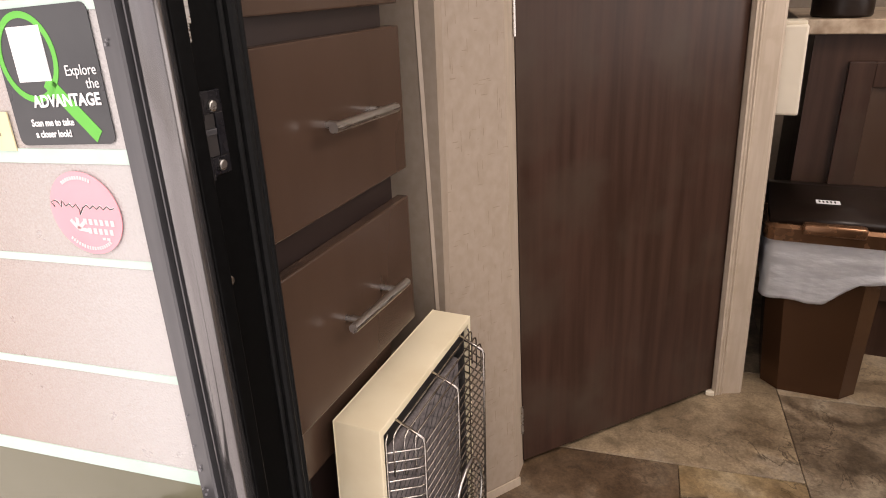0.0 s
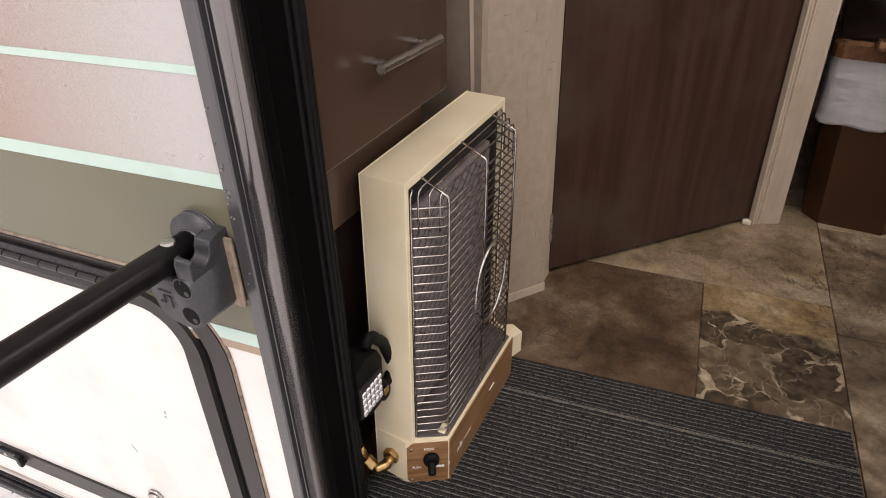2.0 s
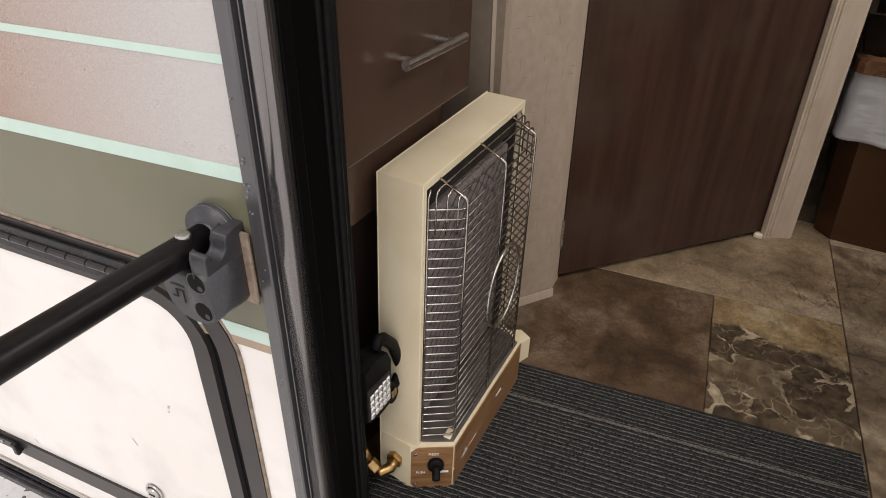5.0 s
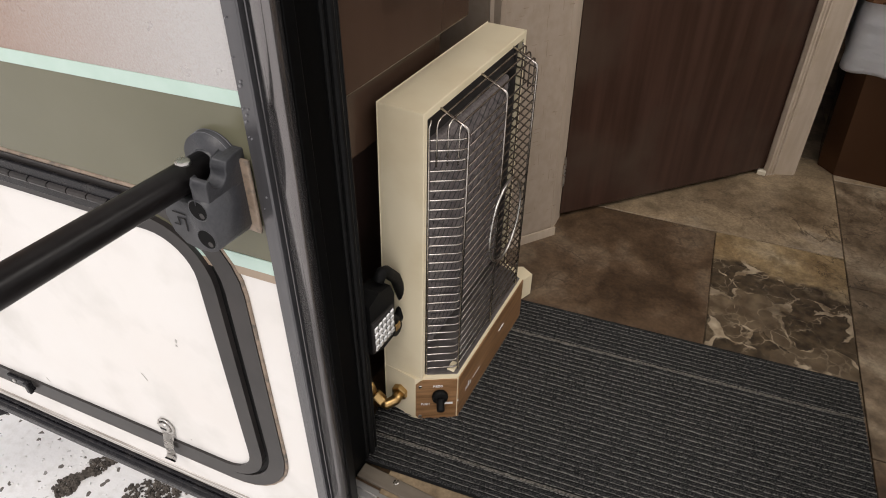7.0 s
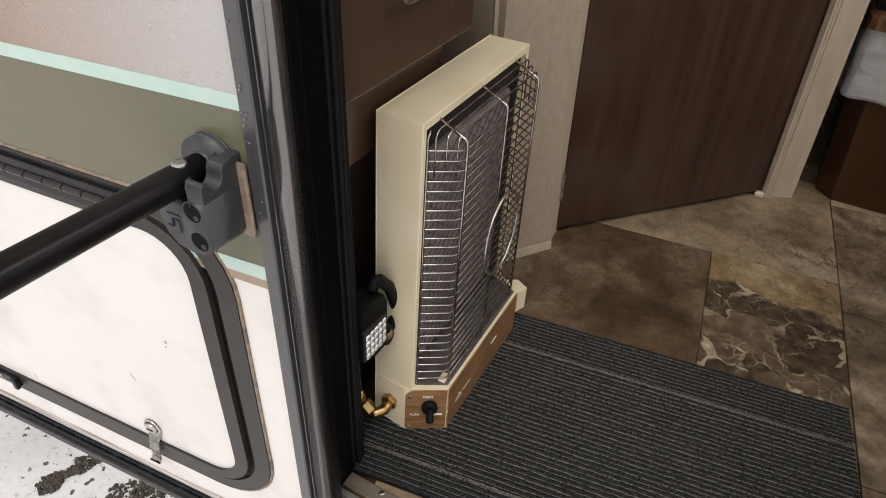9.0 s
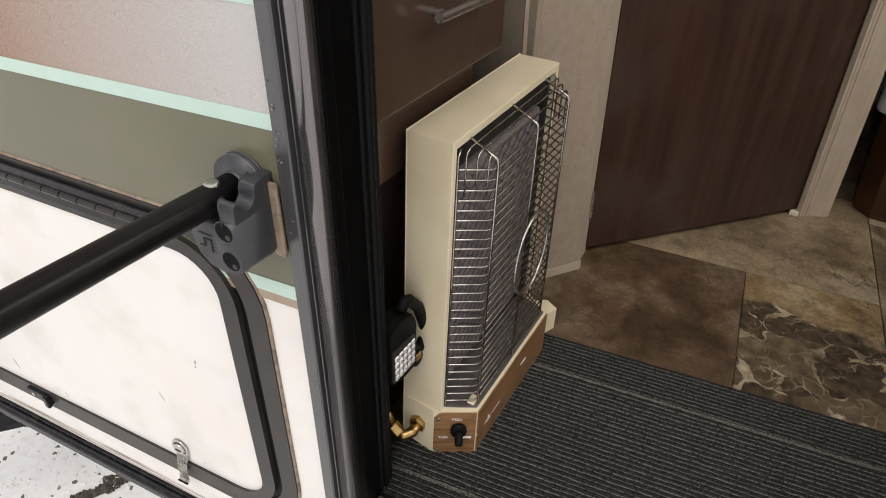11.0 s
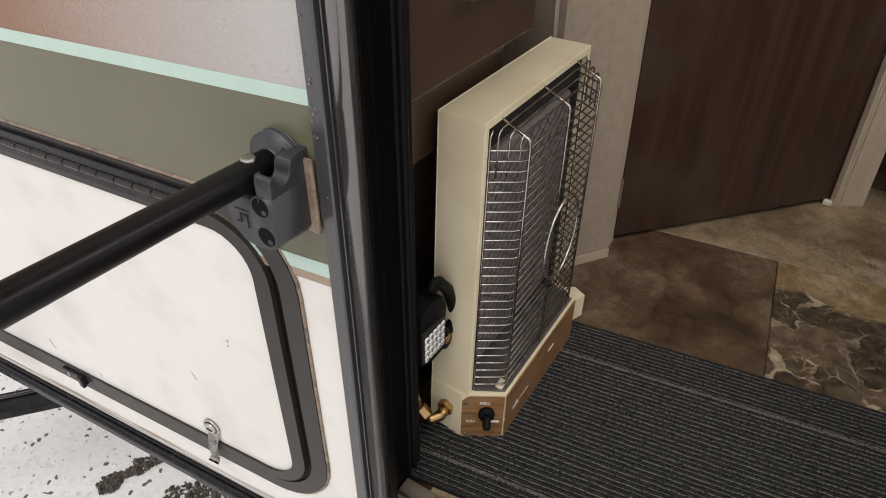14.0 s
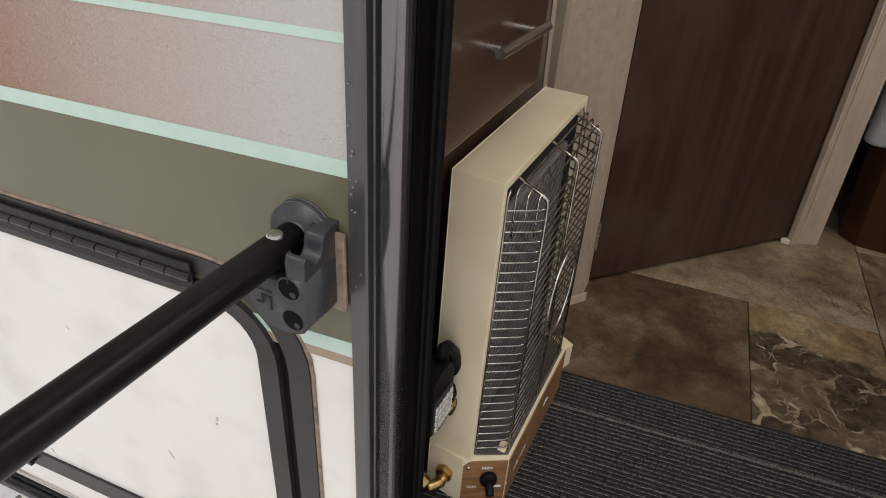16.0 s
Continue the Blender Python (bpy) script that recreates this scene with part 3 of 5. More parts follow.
# ---- setting: inside ----
floor = structure("floor", box(-0.9, 2.5, 0.088, 3.1, -0.06, -0.004), M_TILED, "stone print vinyl floor in brown and tan tiles")
# ceiling leaves an invented, unseen opening around the upper fill lamp
cl = bmesh.new()
for x0, x1, y0, y1 in ((-0.95, 1.10, 0.05, 3.15), (1.80, 2.55, 0.05, 3.15), (1.10, 1.80, 0.05, 0.50), (1.10, 1.80, 1.20, 3.15)):
    add_box(cl, x0, x1, y0, y1, 2.0, 2.06)
structure("ceiling", cl, M_CEIL, "off-white trailer ceiling with an added unseen opening for fill light")
structure("wall_back", box(-0.95, 2.5, 3.0, 3.06, -0.05, 2.0), M_PAPER, "beige linen print wall")
structure("wall_left", box(-0.95, -0.90, 0.10, 3.0, -0.05, 2.0), M_PAPER, "beige linen print wall")
# right wall: its unseen opening is invented for the side fill lamp
wr = bmesh.new()
for y0, y1, z0, z1 in ((0.14, 3.0, -0.05, 0.75), (0.14, 3.0, 1.8, 2.0), (0.14, 0.4, 0.75, 1.8), (2.6, 3.0, 0.75, 1.8)):
    add_box(wr, 2.45, 2.5, y0, y1, z0, z1)
structure("wall_right", wr, M_PAPER, "beige linen print wall with an added unseen opening for fill light")
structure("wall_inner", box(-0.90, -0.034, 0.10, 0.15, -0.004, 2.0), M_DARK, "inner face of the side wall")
structure("wall_partition", box(-0.60, -0.055, 0.700, 0.730, -0.004, 2.0), M_PAPER, "beige linen print partition panel")


def slab(name, p, q, t, z0, z1, material, label, parent=None, bevel=0.0, over=0.0):
    """An upright board from p to q in plan, thick by t to the left of that way."""
    p, q = Vector(p), Vector(q)
    d = (q - p).normalized()
    n = Vector((-d.y, d.x))
    poly = [tuple(p - d * over), tuple(q + d * over), tuple(q + d * over + n * t), tuple(p - d * over + n * t)]
    bm = prism(poly, z0, z1)
    if bevel:
        soften(bm, bevel)
    bmesh.ops.transform(bm, matrix=SHEAR, verts=bm.verts[:])
    if parent is None:
        return structure(name, bm, material, label)
    return part(name, bm, material, parent, label)


PA, PB = (-0.055, 0.700), (0.044, 0.850)
pil = slab("wall_pilaster", PA, PB, 0.03, -0.004, 2.0, M_PAPER, "beige linen print wall panel beside the bathroom door")
slab("corner_trim", (-0.0585, 0.6955), (-0.0485, 0.7035), 0.006, 0.0, 2.0, M_CASING, "", pil)
slab("baseboard", (-0.05, 0.7005), (0.0555, 0.8495), 0.004, 0.0, 0.022, M_CASING, "", pil)
slab("wall_jamb", PB, (0.041, 0.923), 0.028, -0.004, 2.0, M_CASING, "cream door casing on the hinge side")
M_SLUB = mat("linen_slub_print", (0.235, 0.175, 0.125), (0.32, 0.255, 0.19), 0.6, scale=60)
rng = random.Random(4)
sc = bmesh.new()
d2 = (Vector(PB) - Vector(PA)).normalized()
n2 = Vector((d2.y, -d2.x))
for k in range(300):
    a, z = rng.uniform(0.005, 0.18), rng.uniform(0.03, 1.5)
    c = Vector(PA) + d2 * a + n2 * 0.0004
    if rng.random() < 0.55:
        w, h = rng.uniform(0.004, 0.016), 0.0012
    else:
        w, h = 0.0011, rng.uniform(0.008, 0.03)
    e0, e1 = c - d2 * w / 2, c + d2 * w / 2
    vs = [sc.verts.new((*e0, z)), sc.verts.new((*e1, z)), sc.verts.new((*e1, z + h)), sc.verts.new((*e0, z + h))]
    sc.faces.new(vs)
slub = part("linen_slub", sc, M_SLUB, pil, "darker slub marks of the linen print", xf=SHEAR)
tagged(slub, kind="stuff")

# bathroom door
DA, DB = Vector((0.044, 0.916)), Vector((0.456, 1.388))
door = thing("door_bathroom", "closed dark walnut laminate bathroom door", "door", kind="structure")
slab("leaf", DA, DB, 0.03, 0.016, 1.87, M_DOORWOOD, "", door, 0.0015)
for z in (0.10, 1.0, 1.7):
    part("hinge", cyl((DA.x + 0.001, DA.y - 0.008, z), (DA.x + 0.001, DA.y - 0.008, z + 0.075), 0.0030, 10), M_STEEL, door, xf=SHEAR)
structure("door_head", prism([tuple(DA), tuple(DB), (DB.x - 0.03, DB.y + 0.03), (DA.x - 0.03, DA.y + 0.03)], 1.875, 2.0), M_PAPER, "panel over the bathroom door", xf=SHEAR)
post = [(0.452, 1.395), (0.456, 1.380), (0.466, 1.374), (0.470, 1.380), (0.474, 1.380), (0.477, 1.385), (0.481, 1.384), (0.484, 1.392),
        (0.526, 1.410), (0.532, 1.418), (0.530, 1.452), (0.470, 1.45)]
casing = structure("trim_casing", prism(post, 0.0, 2.0), M_CASING, "cream moulded casing of the bathroom door", xf=SHEAR)
part("stop", box(0.440, 0.462, 1.368, 1.386, 0.0, 0.012, 0.002), M_CREAMEDGE, casing)
# near-black colour carries the shade of the gap past the casing
structure("wall_side", box(0.455, 0.485, 1.45, 3.0, -0.004, 2.0), M_DARK, "side panel behind the casing, the gap's shade put in its colour", xf=SHEAR)

# vinyl tiles, laid a few degrees askew to the wall
TX = Matrix.Translation((0.391, 1.048, 0)) @ pose(0, 0, 0, 0, 0, 6.5)
g = 0.0011
for u0, u1, v0, v1, m in ((-0.45, 0, -0.47, 0, M_TILED), (0, 0.279, -0.47, 0.0, M_TILEM), (-0.45, 0.279, 0.0, 0.46, M_TILEL), (0.279, 0.76, -0.10, 0.36, M_TILEG),
                          (0.279, 0.76, -0.56, -0.10, M_TILEG), (-0.45, 0.279, 0.46, 0.92, M_TILEG), (0.279, 0.76, 0.36, 0.82, M_TILEL), (-0.45, 0, -1.0, -0.47, M_TILEL),
                          (0, 0.279, -1.0, -0.47, M_TILED), (0.279, 0.76, -1.02, -0.56, M_TILED), (0.76, 1.5, -1.0, -0.1, M_TILEL), (0.76, 1.5, -0.1, 0.8, M_TILEM),
                          (0.279, 1.2, 0.82, 1.6, M_TILEG), (-0.45, 0.279, 0.92, 1.6, M_TILED)):
    part("tile", soften(box(u0 + g, u1 - g, v0 + g, v1 - g, -0.005, 0.0), 0.0008, 1), m, floor, xf=TX)

# cabinet corner past the doorway
corner = thing("galley_end_cabinet", "brown galley cabinet end with a cream corner trim", "cabinet")
part("body", box(0.815, 1.5, 0.86, 0.95, 0.0, 0.62, 0.002), M_DOORWOOD, corner)
part("edge_trim", box(0.800, 0.8155, 0.85, 0.868, 0.0, 0.62, 0.002), M_CASING, corner, "cream corner trim")

# ---- outside things ----
hatch = thing("baggage_hatch", "closed white baggage hatch in dark grey trim, top-hinged", "hatch")
U0, U1, Z0, Z1 = -1.36, HU, HZ0, HZ1


def hatch_outline(i, r):
    return rounded(U0 + i, U1 - i, Z0 + 0.76 * i, Z1 - 0.84 * i, r, 8)


part("outer_trim", soften(ring_plate(hatch_outline(0, 0.122), hatch_outline(0.028, 0.100), -0.0045, 0.002), 0.002, 2, 50), M_TRIMGREY, hatch, "scuffed grey outer trim ring", xf=WALL)
part("gasket", ring_plate(hatch_outline(0.028, 0.100), hatch_outline(0.040, 0.086), -0.0005, 0.004), M_RUBBER, hatch, "black gasket", xf=WALL)
part("door_trim", soften(ring_plate(hatch_outline(0.039, 0.086), hatch_outline(0.064, 0.060), -0.0085, 0.004), 0.003, 2, 50), M_TRIMGREY, hatch, "dark grey door edge", xf=WALL)
part("sealant", tube([(u, -0.001, z) for u, z in hatch_outline(-0.002, 0.123)], 0.0028, 6, True), M_SEAL, hatch, "smeared tan sealant bead", True, WALL)
pb = bmesh.new()
vs = [pb.verts.new((u, -0.004, z)) for u, z in hatch_outline(0.062, 0.060)]
pb.faces.new(vs)
bmesh.ops.triangulate(pb, faces=pb.faces[:])
ext = bmesh.ops.extrude_face_region(pb, geom=pb.faces[:])
bmesh.ops.translate(pb, vec=(0, 0.006, 0), verts=[e for e in ext["geom"] if isinstance(e, bmesh.types.BMVert)])
part("panel", pb, M_GEL, hatch, "white door panel with a few scratches", xf=WALL)
k = 0
u = U0 + 0.12
hz = HINGE
while u < U1 - 0.165:
    part("hinge_knuckle", cyl((u, -0.011, hz), (u + 0.030, -0.011, hz), 0.0048, 8), M_TRIMGREY, hatch, xf=WALL)
    u += 0.032
part("hinge_leaf", box(U0 + 0.13, U1 - 0.135, -0.0105, -0.006, hz - 0.018, hz + 0.018, 0.001), M_BLACKTRIM, hatch, "black hinge leaf", xf=WALL)
# latch
LU, LZ = LATCH
lat = thing("hatch_latch", "chrome cam lock with a bent steel strap", "latch")
part("lock", soften(cyl((LU, -0.003, LZ - 0.004), (LU, -0.0125, LZ - 0.004), 0.0115, 28), 0.003), M_STEEL, lat, xf=WALL)
part("keyway", box(LU - 0.006, LU + 0.006, -0.0132, -0.0120, LZ - 0.0055, LZ - 0.0025), M_DARK, lat, xf=WALL)
st = bmesh.new()
NS = 12
prof = [(-0.004, -0.0055), (-0.022, -0.0065), (-0.038, -0.0120), (-0.054, -0.0150), (-0.068, -0.0140), (-0.078, -0.0150), (-0.083, -0.0185), (-0.083, -0.0215)]
rowp = []
for k_, (dz, dd_) in enumerate(prof):
    hw = (0.0165, 0.0135, 0.0105, 0.0105, 0.0105, 0.0110, 0.0110, 0.0110)[k_]
    rowp.append([st.verts.new((LU + hw * f_ - 0.004 * k_ / 7, dd_, LZ + dz)) for f_ in (-1, 0, 1)])
for a, b in zip(rowp, rowp[1:]):
    for q in (0, 1):
        st.faces.new((a[q], a[q + 1], b[q + 1], b[q]))
arcp = [st.verts.new((LU + 0.0165 * math.cos(t), -0.0055, LZ - 0.004 + 0.0185 * math.sin(t))) for t in (math.pi * k_ / NS for k_ in range(1, NS))]
st.faces.new([rowp[0][2]] + arcp + [rowp[0][0], rowp[0][1]])
bmesh.ops.solidify(st, geom=st.faces[:], thickness=0.0018)
part("strap", st, M_STEEL, lat, "bent steel strap", smooth=False, xf=WALL)
part("ring", tube([(LU + 0.0150 * math.cos(t), -0.0068, LZ - 0.004 + 0.0165 * math.sin(t)) for t in (2 * math.pi * i / 20 for i in range(20))], 0.0022, 6, True), M_STEEL, lat, smooth=True, xf=WALL)
bump = thing("hatch_bumper", "small black bumper clip screwed to the hatch edge", "bumper")
part("body", box(-0.672, -0.612, -0.014, -0.006, -0.040, -0.018, 0.002), M_BLACKTRIM, bump, xf=WALL)
part("lip", soften(box(-0.622, -0.611, -0.020, -0.012, -0.042, -0.014), 0.002), M_BLACKTRIM, bump, xf=WALL)
part("screw", cyl((-0.655, -0.013, -0.028), (-0.655, -0.0155, -0.028), 0.004, 10), M_STEEL, bump, xf=WALL)
for u, z, w, h, a in ((-0.195, 0.262, 0.003, 0.006, 20), (-0.197, 0.252, 0.003, 0.003, 0), (-0.293, 0.141, 0.0010, 0.016, -28), (-0.685, 0.03, 0.0010, 0.024, -20), (-0.562, 0.008, 0.0010, 0.010, -30), (-0.24, 0.008, 0.002, 0.002, 0), (-0.42, 0.33, 0.0008, 0.006, -30)):
    part("chip", box(-w / 2, w / 2, -0.0003, 0.0003, -h / 2, h / 2), M_CHIP, hatch, "small grey chip", xf=WALL @ Matrix.Translation((u, -0.0046, z)) @ pose(0, 0, 0, 0, a, 0))

# stickers
INFO = WALL @ Matrix(((0.86, 0, 0, -0.0035), (0, 1, 0, 0), (0.045, 0, 1, 0.002), (0, 0, 0, 1)))
stk = thing("info_sticker", "charcoal sticker with a green magnifier and white lettering", "sticker")
so = rounded(-0.117, -0.004, 0.990, 1.094, 0.007, 4)
sb = bmesh.new()
sb.faces.new([sb.verts.new((u, -0.0030, z)) for u, z in so])
e = bmesh.ops.extrude_face_region(sb, geom=sb.faces[:])
bmesh.ops.translate(sb, vec=(0, 0.0010, 0), verts=[q for q in e["geom"] if isinstance(q, bmesh.types.BMVert)])
part("sheet", sb, M_GREY, stk, xf=INFO)
cu, cz, cr = -0.082, 1.058, 0.034
part("ring", soften(ring_plate([(cu + cr * math.cos(t), cz + cr * math.sin(t)) for t in (2 * math.pi * i / 40 for i in range(40))],
                               [(cu + (cr - 0.005) * math.cos(t), cz + (cr - 0.005) * math.sin(t)) for t in (2 * math.pi * i / 40 for i in range(40))], -0.0034, -0.0028), 0.0002, 1, 80), M_GREEN, stk, "green ring", xf=INFO)
part("grip", box(-0.032, 0.032, -0.0034, -0.0028, -0.006, 0.006), M_GREEN, stk, "green bar", xf=INFO @ Matrix.Translation((-0.044, 0, 1.018)) @ pose(0, 0, 0, 0, 44, 0))
part("patch", box(-0.098, -0.060, -0.0036, -0.0028, 1.040, 1.081), M_INK, stk, "plain white square", xf=INFO)
UP = pose(0, 0, 0, 90, 0, 0)
for tx, u, z, s_, al, b in (("Explore", -0.0075, 1.043, 0.0112, "RIGHT", 0.0), ("the", -0.0075, 1.033, 0.0112, "RIGHT", 0.0), ("ADVANTAGE", -0.010, 1.0205, 0.0130, "RIGHT", 0.0004),
                            ("Scan me to take", -0.097, 1.0055, 0.0078, "LEFT", 0.0002), ("a closer look!", -0.095, 0.9965, 0.0078, "LEFT", 0.0002)):
    part("lettering", text_mesh(tx, s_, 0.0002, al, b), M_INK, stk, xf=INFO @ Matrix.Translation((u, -0.0036, z)) @ UP)
M_PALEPINK = mat("pale_pink_ink", (0.86, 0.60, 0.61), (0.88, 0.64, 0.65), 0.4, scale=20)
RND = WALL @ Matrix.Translation((-0.0555, 0, 0.931))
stc = thing("round_sticker", "round red dealer sticker with a dark script stroke and pale bars", "sticker")
part("disc", cyl((0, -0.0022, 0), (0, -0.0031, 0), 0.0362, 64), M_PINK, stc, xf=RND)
scr = [(-0.031, 0.002), (-0.034, 0.009), (-0.029, 0.012), (-0.026, 0.008), (-0.024, 0.003), (-0.022, 0.012), (-0.019, 0.004), (-0.015, 0.008), (-0.012, 0.003), (-0.008, 0.008), (-0.005, 0.000),
       (-0.006, -0.007), (-0.001, 0.004), (0.003, 0.008), (0.006, 0.003), (0.010, 0.008), (0.013, 0.003), (0.017, 0.008), (0.020, 0.003), (0.024, 0.008), (0.027, 0.004), (0.031, 0.006)]
part("script_edge", tube([(x, -0.0024, 0.003 + z * 0.6) for x, z in scr], 0.0012, 6), M_INK, stc, "white outline of the stroke", xf=RND)
part("script", tube([(x, -0.0032, 0.003 + z * 0.6) for x, z in scr], 0.0006, 6), M_BLACKINK, stc, "dark script stroke", xf=RND)
leaf = bmesh.new()
for a_ in (-40, 5, 50, 95):
    add_box(leaf, -0.0016, 0.0016, -0.0036, -0.0028, 0.0, 0.010, 0.0, 2, Matrix.Translation((-0.011, 0, -0.014)) @ pose(0, 0, 0, 0, a_, 0))
part("emblem", leaf, M_PALEPINK, stc, "pale leaf shape", xf=RND)
for a, b, z, h in ((-0.004, 0.030, -0.0095, 0.0050), (-0.001, 0.027, -0.0175, 0.0050), (0.012, 0.021, -0.0225, 0.0022)):
    n_ = max(2, int((b - a) / 0.0052))
    for k in range(n_):
        u_ = a + (b - a) * k / n_
        part("bar", box(u_, u_ + 0.0034, -0.0036, -0.0030, z, z + h), M_PALEPINK, stc, "pale bar", xf=RND)
for a0, a1 in ((68, 128), (228, 312)):
    a_ = a0
    while a_ < a1:
        part("bar", box(-0.0009, 0.0009, -0.0036, -0.0030, 0.0295, 0.0325), M_PALEPINK, stc, "pale bar", xf=RND @ pose(0, 0, 0, 0, 90 - a_, 0))
        a_ += 5
tg = thing("yellow_label", "pale yellow label with printed bars", "label")
part("sheet", box(-0.19, -0.1115, -0.0034, -0.0022, 0.982, 1.014), M_YELLOWTAG, tg, xf=WALL)
for z in (0.994, 1.004):
    part("bar", box(-0.180, -0.124, -0.0042, -0.0033, z, z + 0.003), M_TAN, tg, xf=WALL)

# grab rail: pivoting black tube in a moulded bracket
rail = thing("grab_rail", "black swing-out grab rail in a grey plastic bracket", "grab rail")
NEAR = Matrix.Translation((0.39, -0.37, 0.94)) @ Matrix.Scale(1 / 1.05, 4) @ Matrix.Translation((-0.39, 0.37, -0.94))
BX = NEAR @ BRK
AXU, AXZ, BACK = -0.0140, -0.0160, 0.036


def loft(rings_, bevel, angle=40):
    """Rings of (u, z) with as many points, each at its depth, joined into one closed body."""
    hs = bmesh.new()
    ls = [[hs.verts.new((u, d, z)) for u, z in o] for o, d in rings_]
    hs.faces.new(ls[0])
    hs.faces.new(ls[-1])
    for a, b in zip(ls, ls[1:]):
        for k in range(len(a)):
            hs.faces.new((a[k], a[(k + 1) % len(a)], b[(k + 1) % len(a)], b[k]))
    return soften(hs, bevel, 3, angle)


rim = [(-0.034, -0.036), (-0.0385, -0.047), (-0.0405, -0.062), (-0.0345, -0.082), (-0.022, -0.0935), (-0.004, -0.0970), (0.012, -0.0950), (0.022, -0.0900), (0.0270, -0.082), (0.0272, -0.028), (0.0080, -0.028), (0.0, -0.036)]
part("bracket", loft([(rim, -0.039), ([(u - 0.004, z * 1.10) for u, z in rim], BACK)], 0.0018), M_PLASTIC, rail, "moulded grey plastic bracket", smooth=True, xf=BX)
cheek = [(-0.0389, -0.034), (-0.0389, -0.0105), (-0.0365, -0.0055), (-0.0320, -0.0050), (-0.0300, -0.0080)]
cheek += [(-0.0185 + 0.0113 * math.cos(radians(t)), -0.0085 + 0.0113 * math.sin(radians(t))) for t in range(190, 371, 15)]
cheek += [(-0.0040, 0.0010), (0.0120, 0.0035), (BACK, 0.0035), (BACK, -0.034)]
ck = prism(cheek, 0.0080, 0.0271)
bmesh.ops.transform(ck, matrix=Matrix(((-0.05, 0, 1, -0.002), (1, 0, 0, 0), (0, 1, 0, 0), (0, 0, 0, 1))), verts=ck.verts[:])
part("cheek", soften(ck, 0.0016, 3, 35), M_PLASTIC, rail, "side cheek with a round notch", smooth=True, xf=BX)
part("cheek", soften(box(-0.0380, -0.0335, -0.036, BACK, -0.060, -0.024), 0.002), M_PLASTIC, rail, "low side cheek", xf=BX)


def arch(r, z0):
    return [(AXU + r * math.cos(radians(180 * k / 18)), AXZ + r * math.sin(radians(180 * k / 18))) for k in range(19)] + [(AXU - r, z0), (AXU + r, z0)]


part("cap", loft([(arch(0.0315, -0.040), 0.0090), (arch(0.0330, -0.040), BACK)], 0.0030, 45), M_PLASTIC, rail, "round pivot cap", smooth=True, xf=BX)
for d_, r_ in ((0.0140, 0.0320), (0.0205, 0.0325)):
    part("cap_groove", tube([(AXU + r_ * math.cos(radians(180 * k / 18)), d_, AXZ + r_ * math.sin(radians(180 * k / 18))) for k in range(19)], 0.0004, 6), M_LENS, rail, "", True, BX)
part("backplate", soften(box(0.010, 0.0345, 0.0150, 0.0200, -0.100, -0.006), 0.002), M_SEAL, rail, "tan sealant pad", xf=BX)
for u, z in ((0.0085, -0.0420), (0.0105, -0.0780)):
    # flush black disc: the recess is not cut, its shade is colour
    part("hole_disc", soften(cyl((u, -0.034, z), (u, -0.0393, z), 0.0118, 24), 0.0003), M_JAMB, rail, "dark disc that stands for the shade in a screw recess", xf=BX)
    part("hole_rim", tube([(u + 0.0122 * math.cos(t), -0.0386, z + 0.0122 * math.sin(t)) for t in (2 * math.pi * i / 24 for i in range(24))], 0.0010, 6, True), M_PLASTIC, rail, smooth=True, xf=BX)
    # small grey disc puts in the glint of the sunk screw
    part("screw", cyl((u + 0.004, -0.036, z - 0.0055), (u + 0.004, -0.0395, z - 0.0055), 0.0042, 12, 0.0034), M_TRIMGREY, rail, "grey disc for the glint of a screw low in the recess", xf=BX)
for a, b, c, d in ((-0.0300, -0.0120, -0.0545, -0.0530), (-0.0245, -0.0228, -0.0700, -0.0590), (-0.0245, -0.0140, -0.0605, -0.0590), (-0.0150, -0.0135, -0.0755, -0.0590), (-0.0310, -0.0235, -0.0705, -0.0690)):
    part("mark", box(a, b, -0.0394, -0.037, c, d), M_DARK, rail, "moulded arrow mark", xf=BX)
R0, R1 = NEAR @ Vector(RAIL[0]), NEAR @ Vector(RAIL[1])
rd = (R1 - R0).normalized()
part("tube", tube([R0 - rd * 0.035, R0 + rd * 0.02, R0 + rd * 0.4, R1], 0.0158, 24), M_FOAM, rail, "black tube", smooth=True)
part("collar", tube([R0 - rd * 0.032, R0 - rd * 0.020], 0.0175, 24), M_PLASTIC, rail, smooth=True)
pin = R0 + rd * 0.005
part("pin", soften(cyl(pin + Vector((0, 0, 0.010)), pin + Vector((0.0005, 0, 0.0180)), 0.0078, 20), 0.002), M_STEEL, rail, "zinc rivet pin", smooth=False)

# steel step frame and dark gravel by the trailer
stp = thing("entry_step", "black steel folding step tucked under the trailer", "step")
ARM = Matrix.Translation((-1.095, -0.02, -0.37)) @ pose(0, 0, 0, 0, 0, 50)
part("arm", box(-0.75, 0.14, -0.037, 0.037, -0.022, 0.0, 0.004), M_BLACKTRIM, stp, xf=ARM)
part("edge_rod", tube([(-0.75, 0.016, 0.003), (0.14, 0.016, 0.003)], 0.005, 10), M_BEAD, stp, "worn bright edge rod", True, ARM)
part("tread", box(-1.45, -1.00, 0.075, 0.30, -0.400, -0.365, 0.006), M_BLACKTRIM, stp)
part("hanger", box(-1.10, -1.00, 0.080, 0.110, -0.370, SKIRT - 0.036, 0.003), M_BLACKTRIM, stp)
rg = random.Random(11)


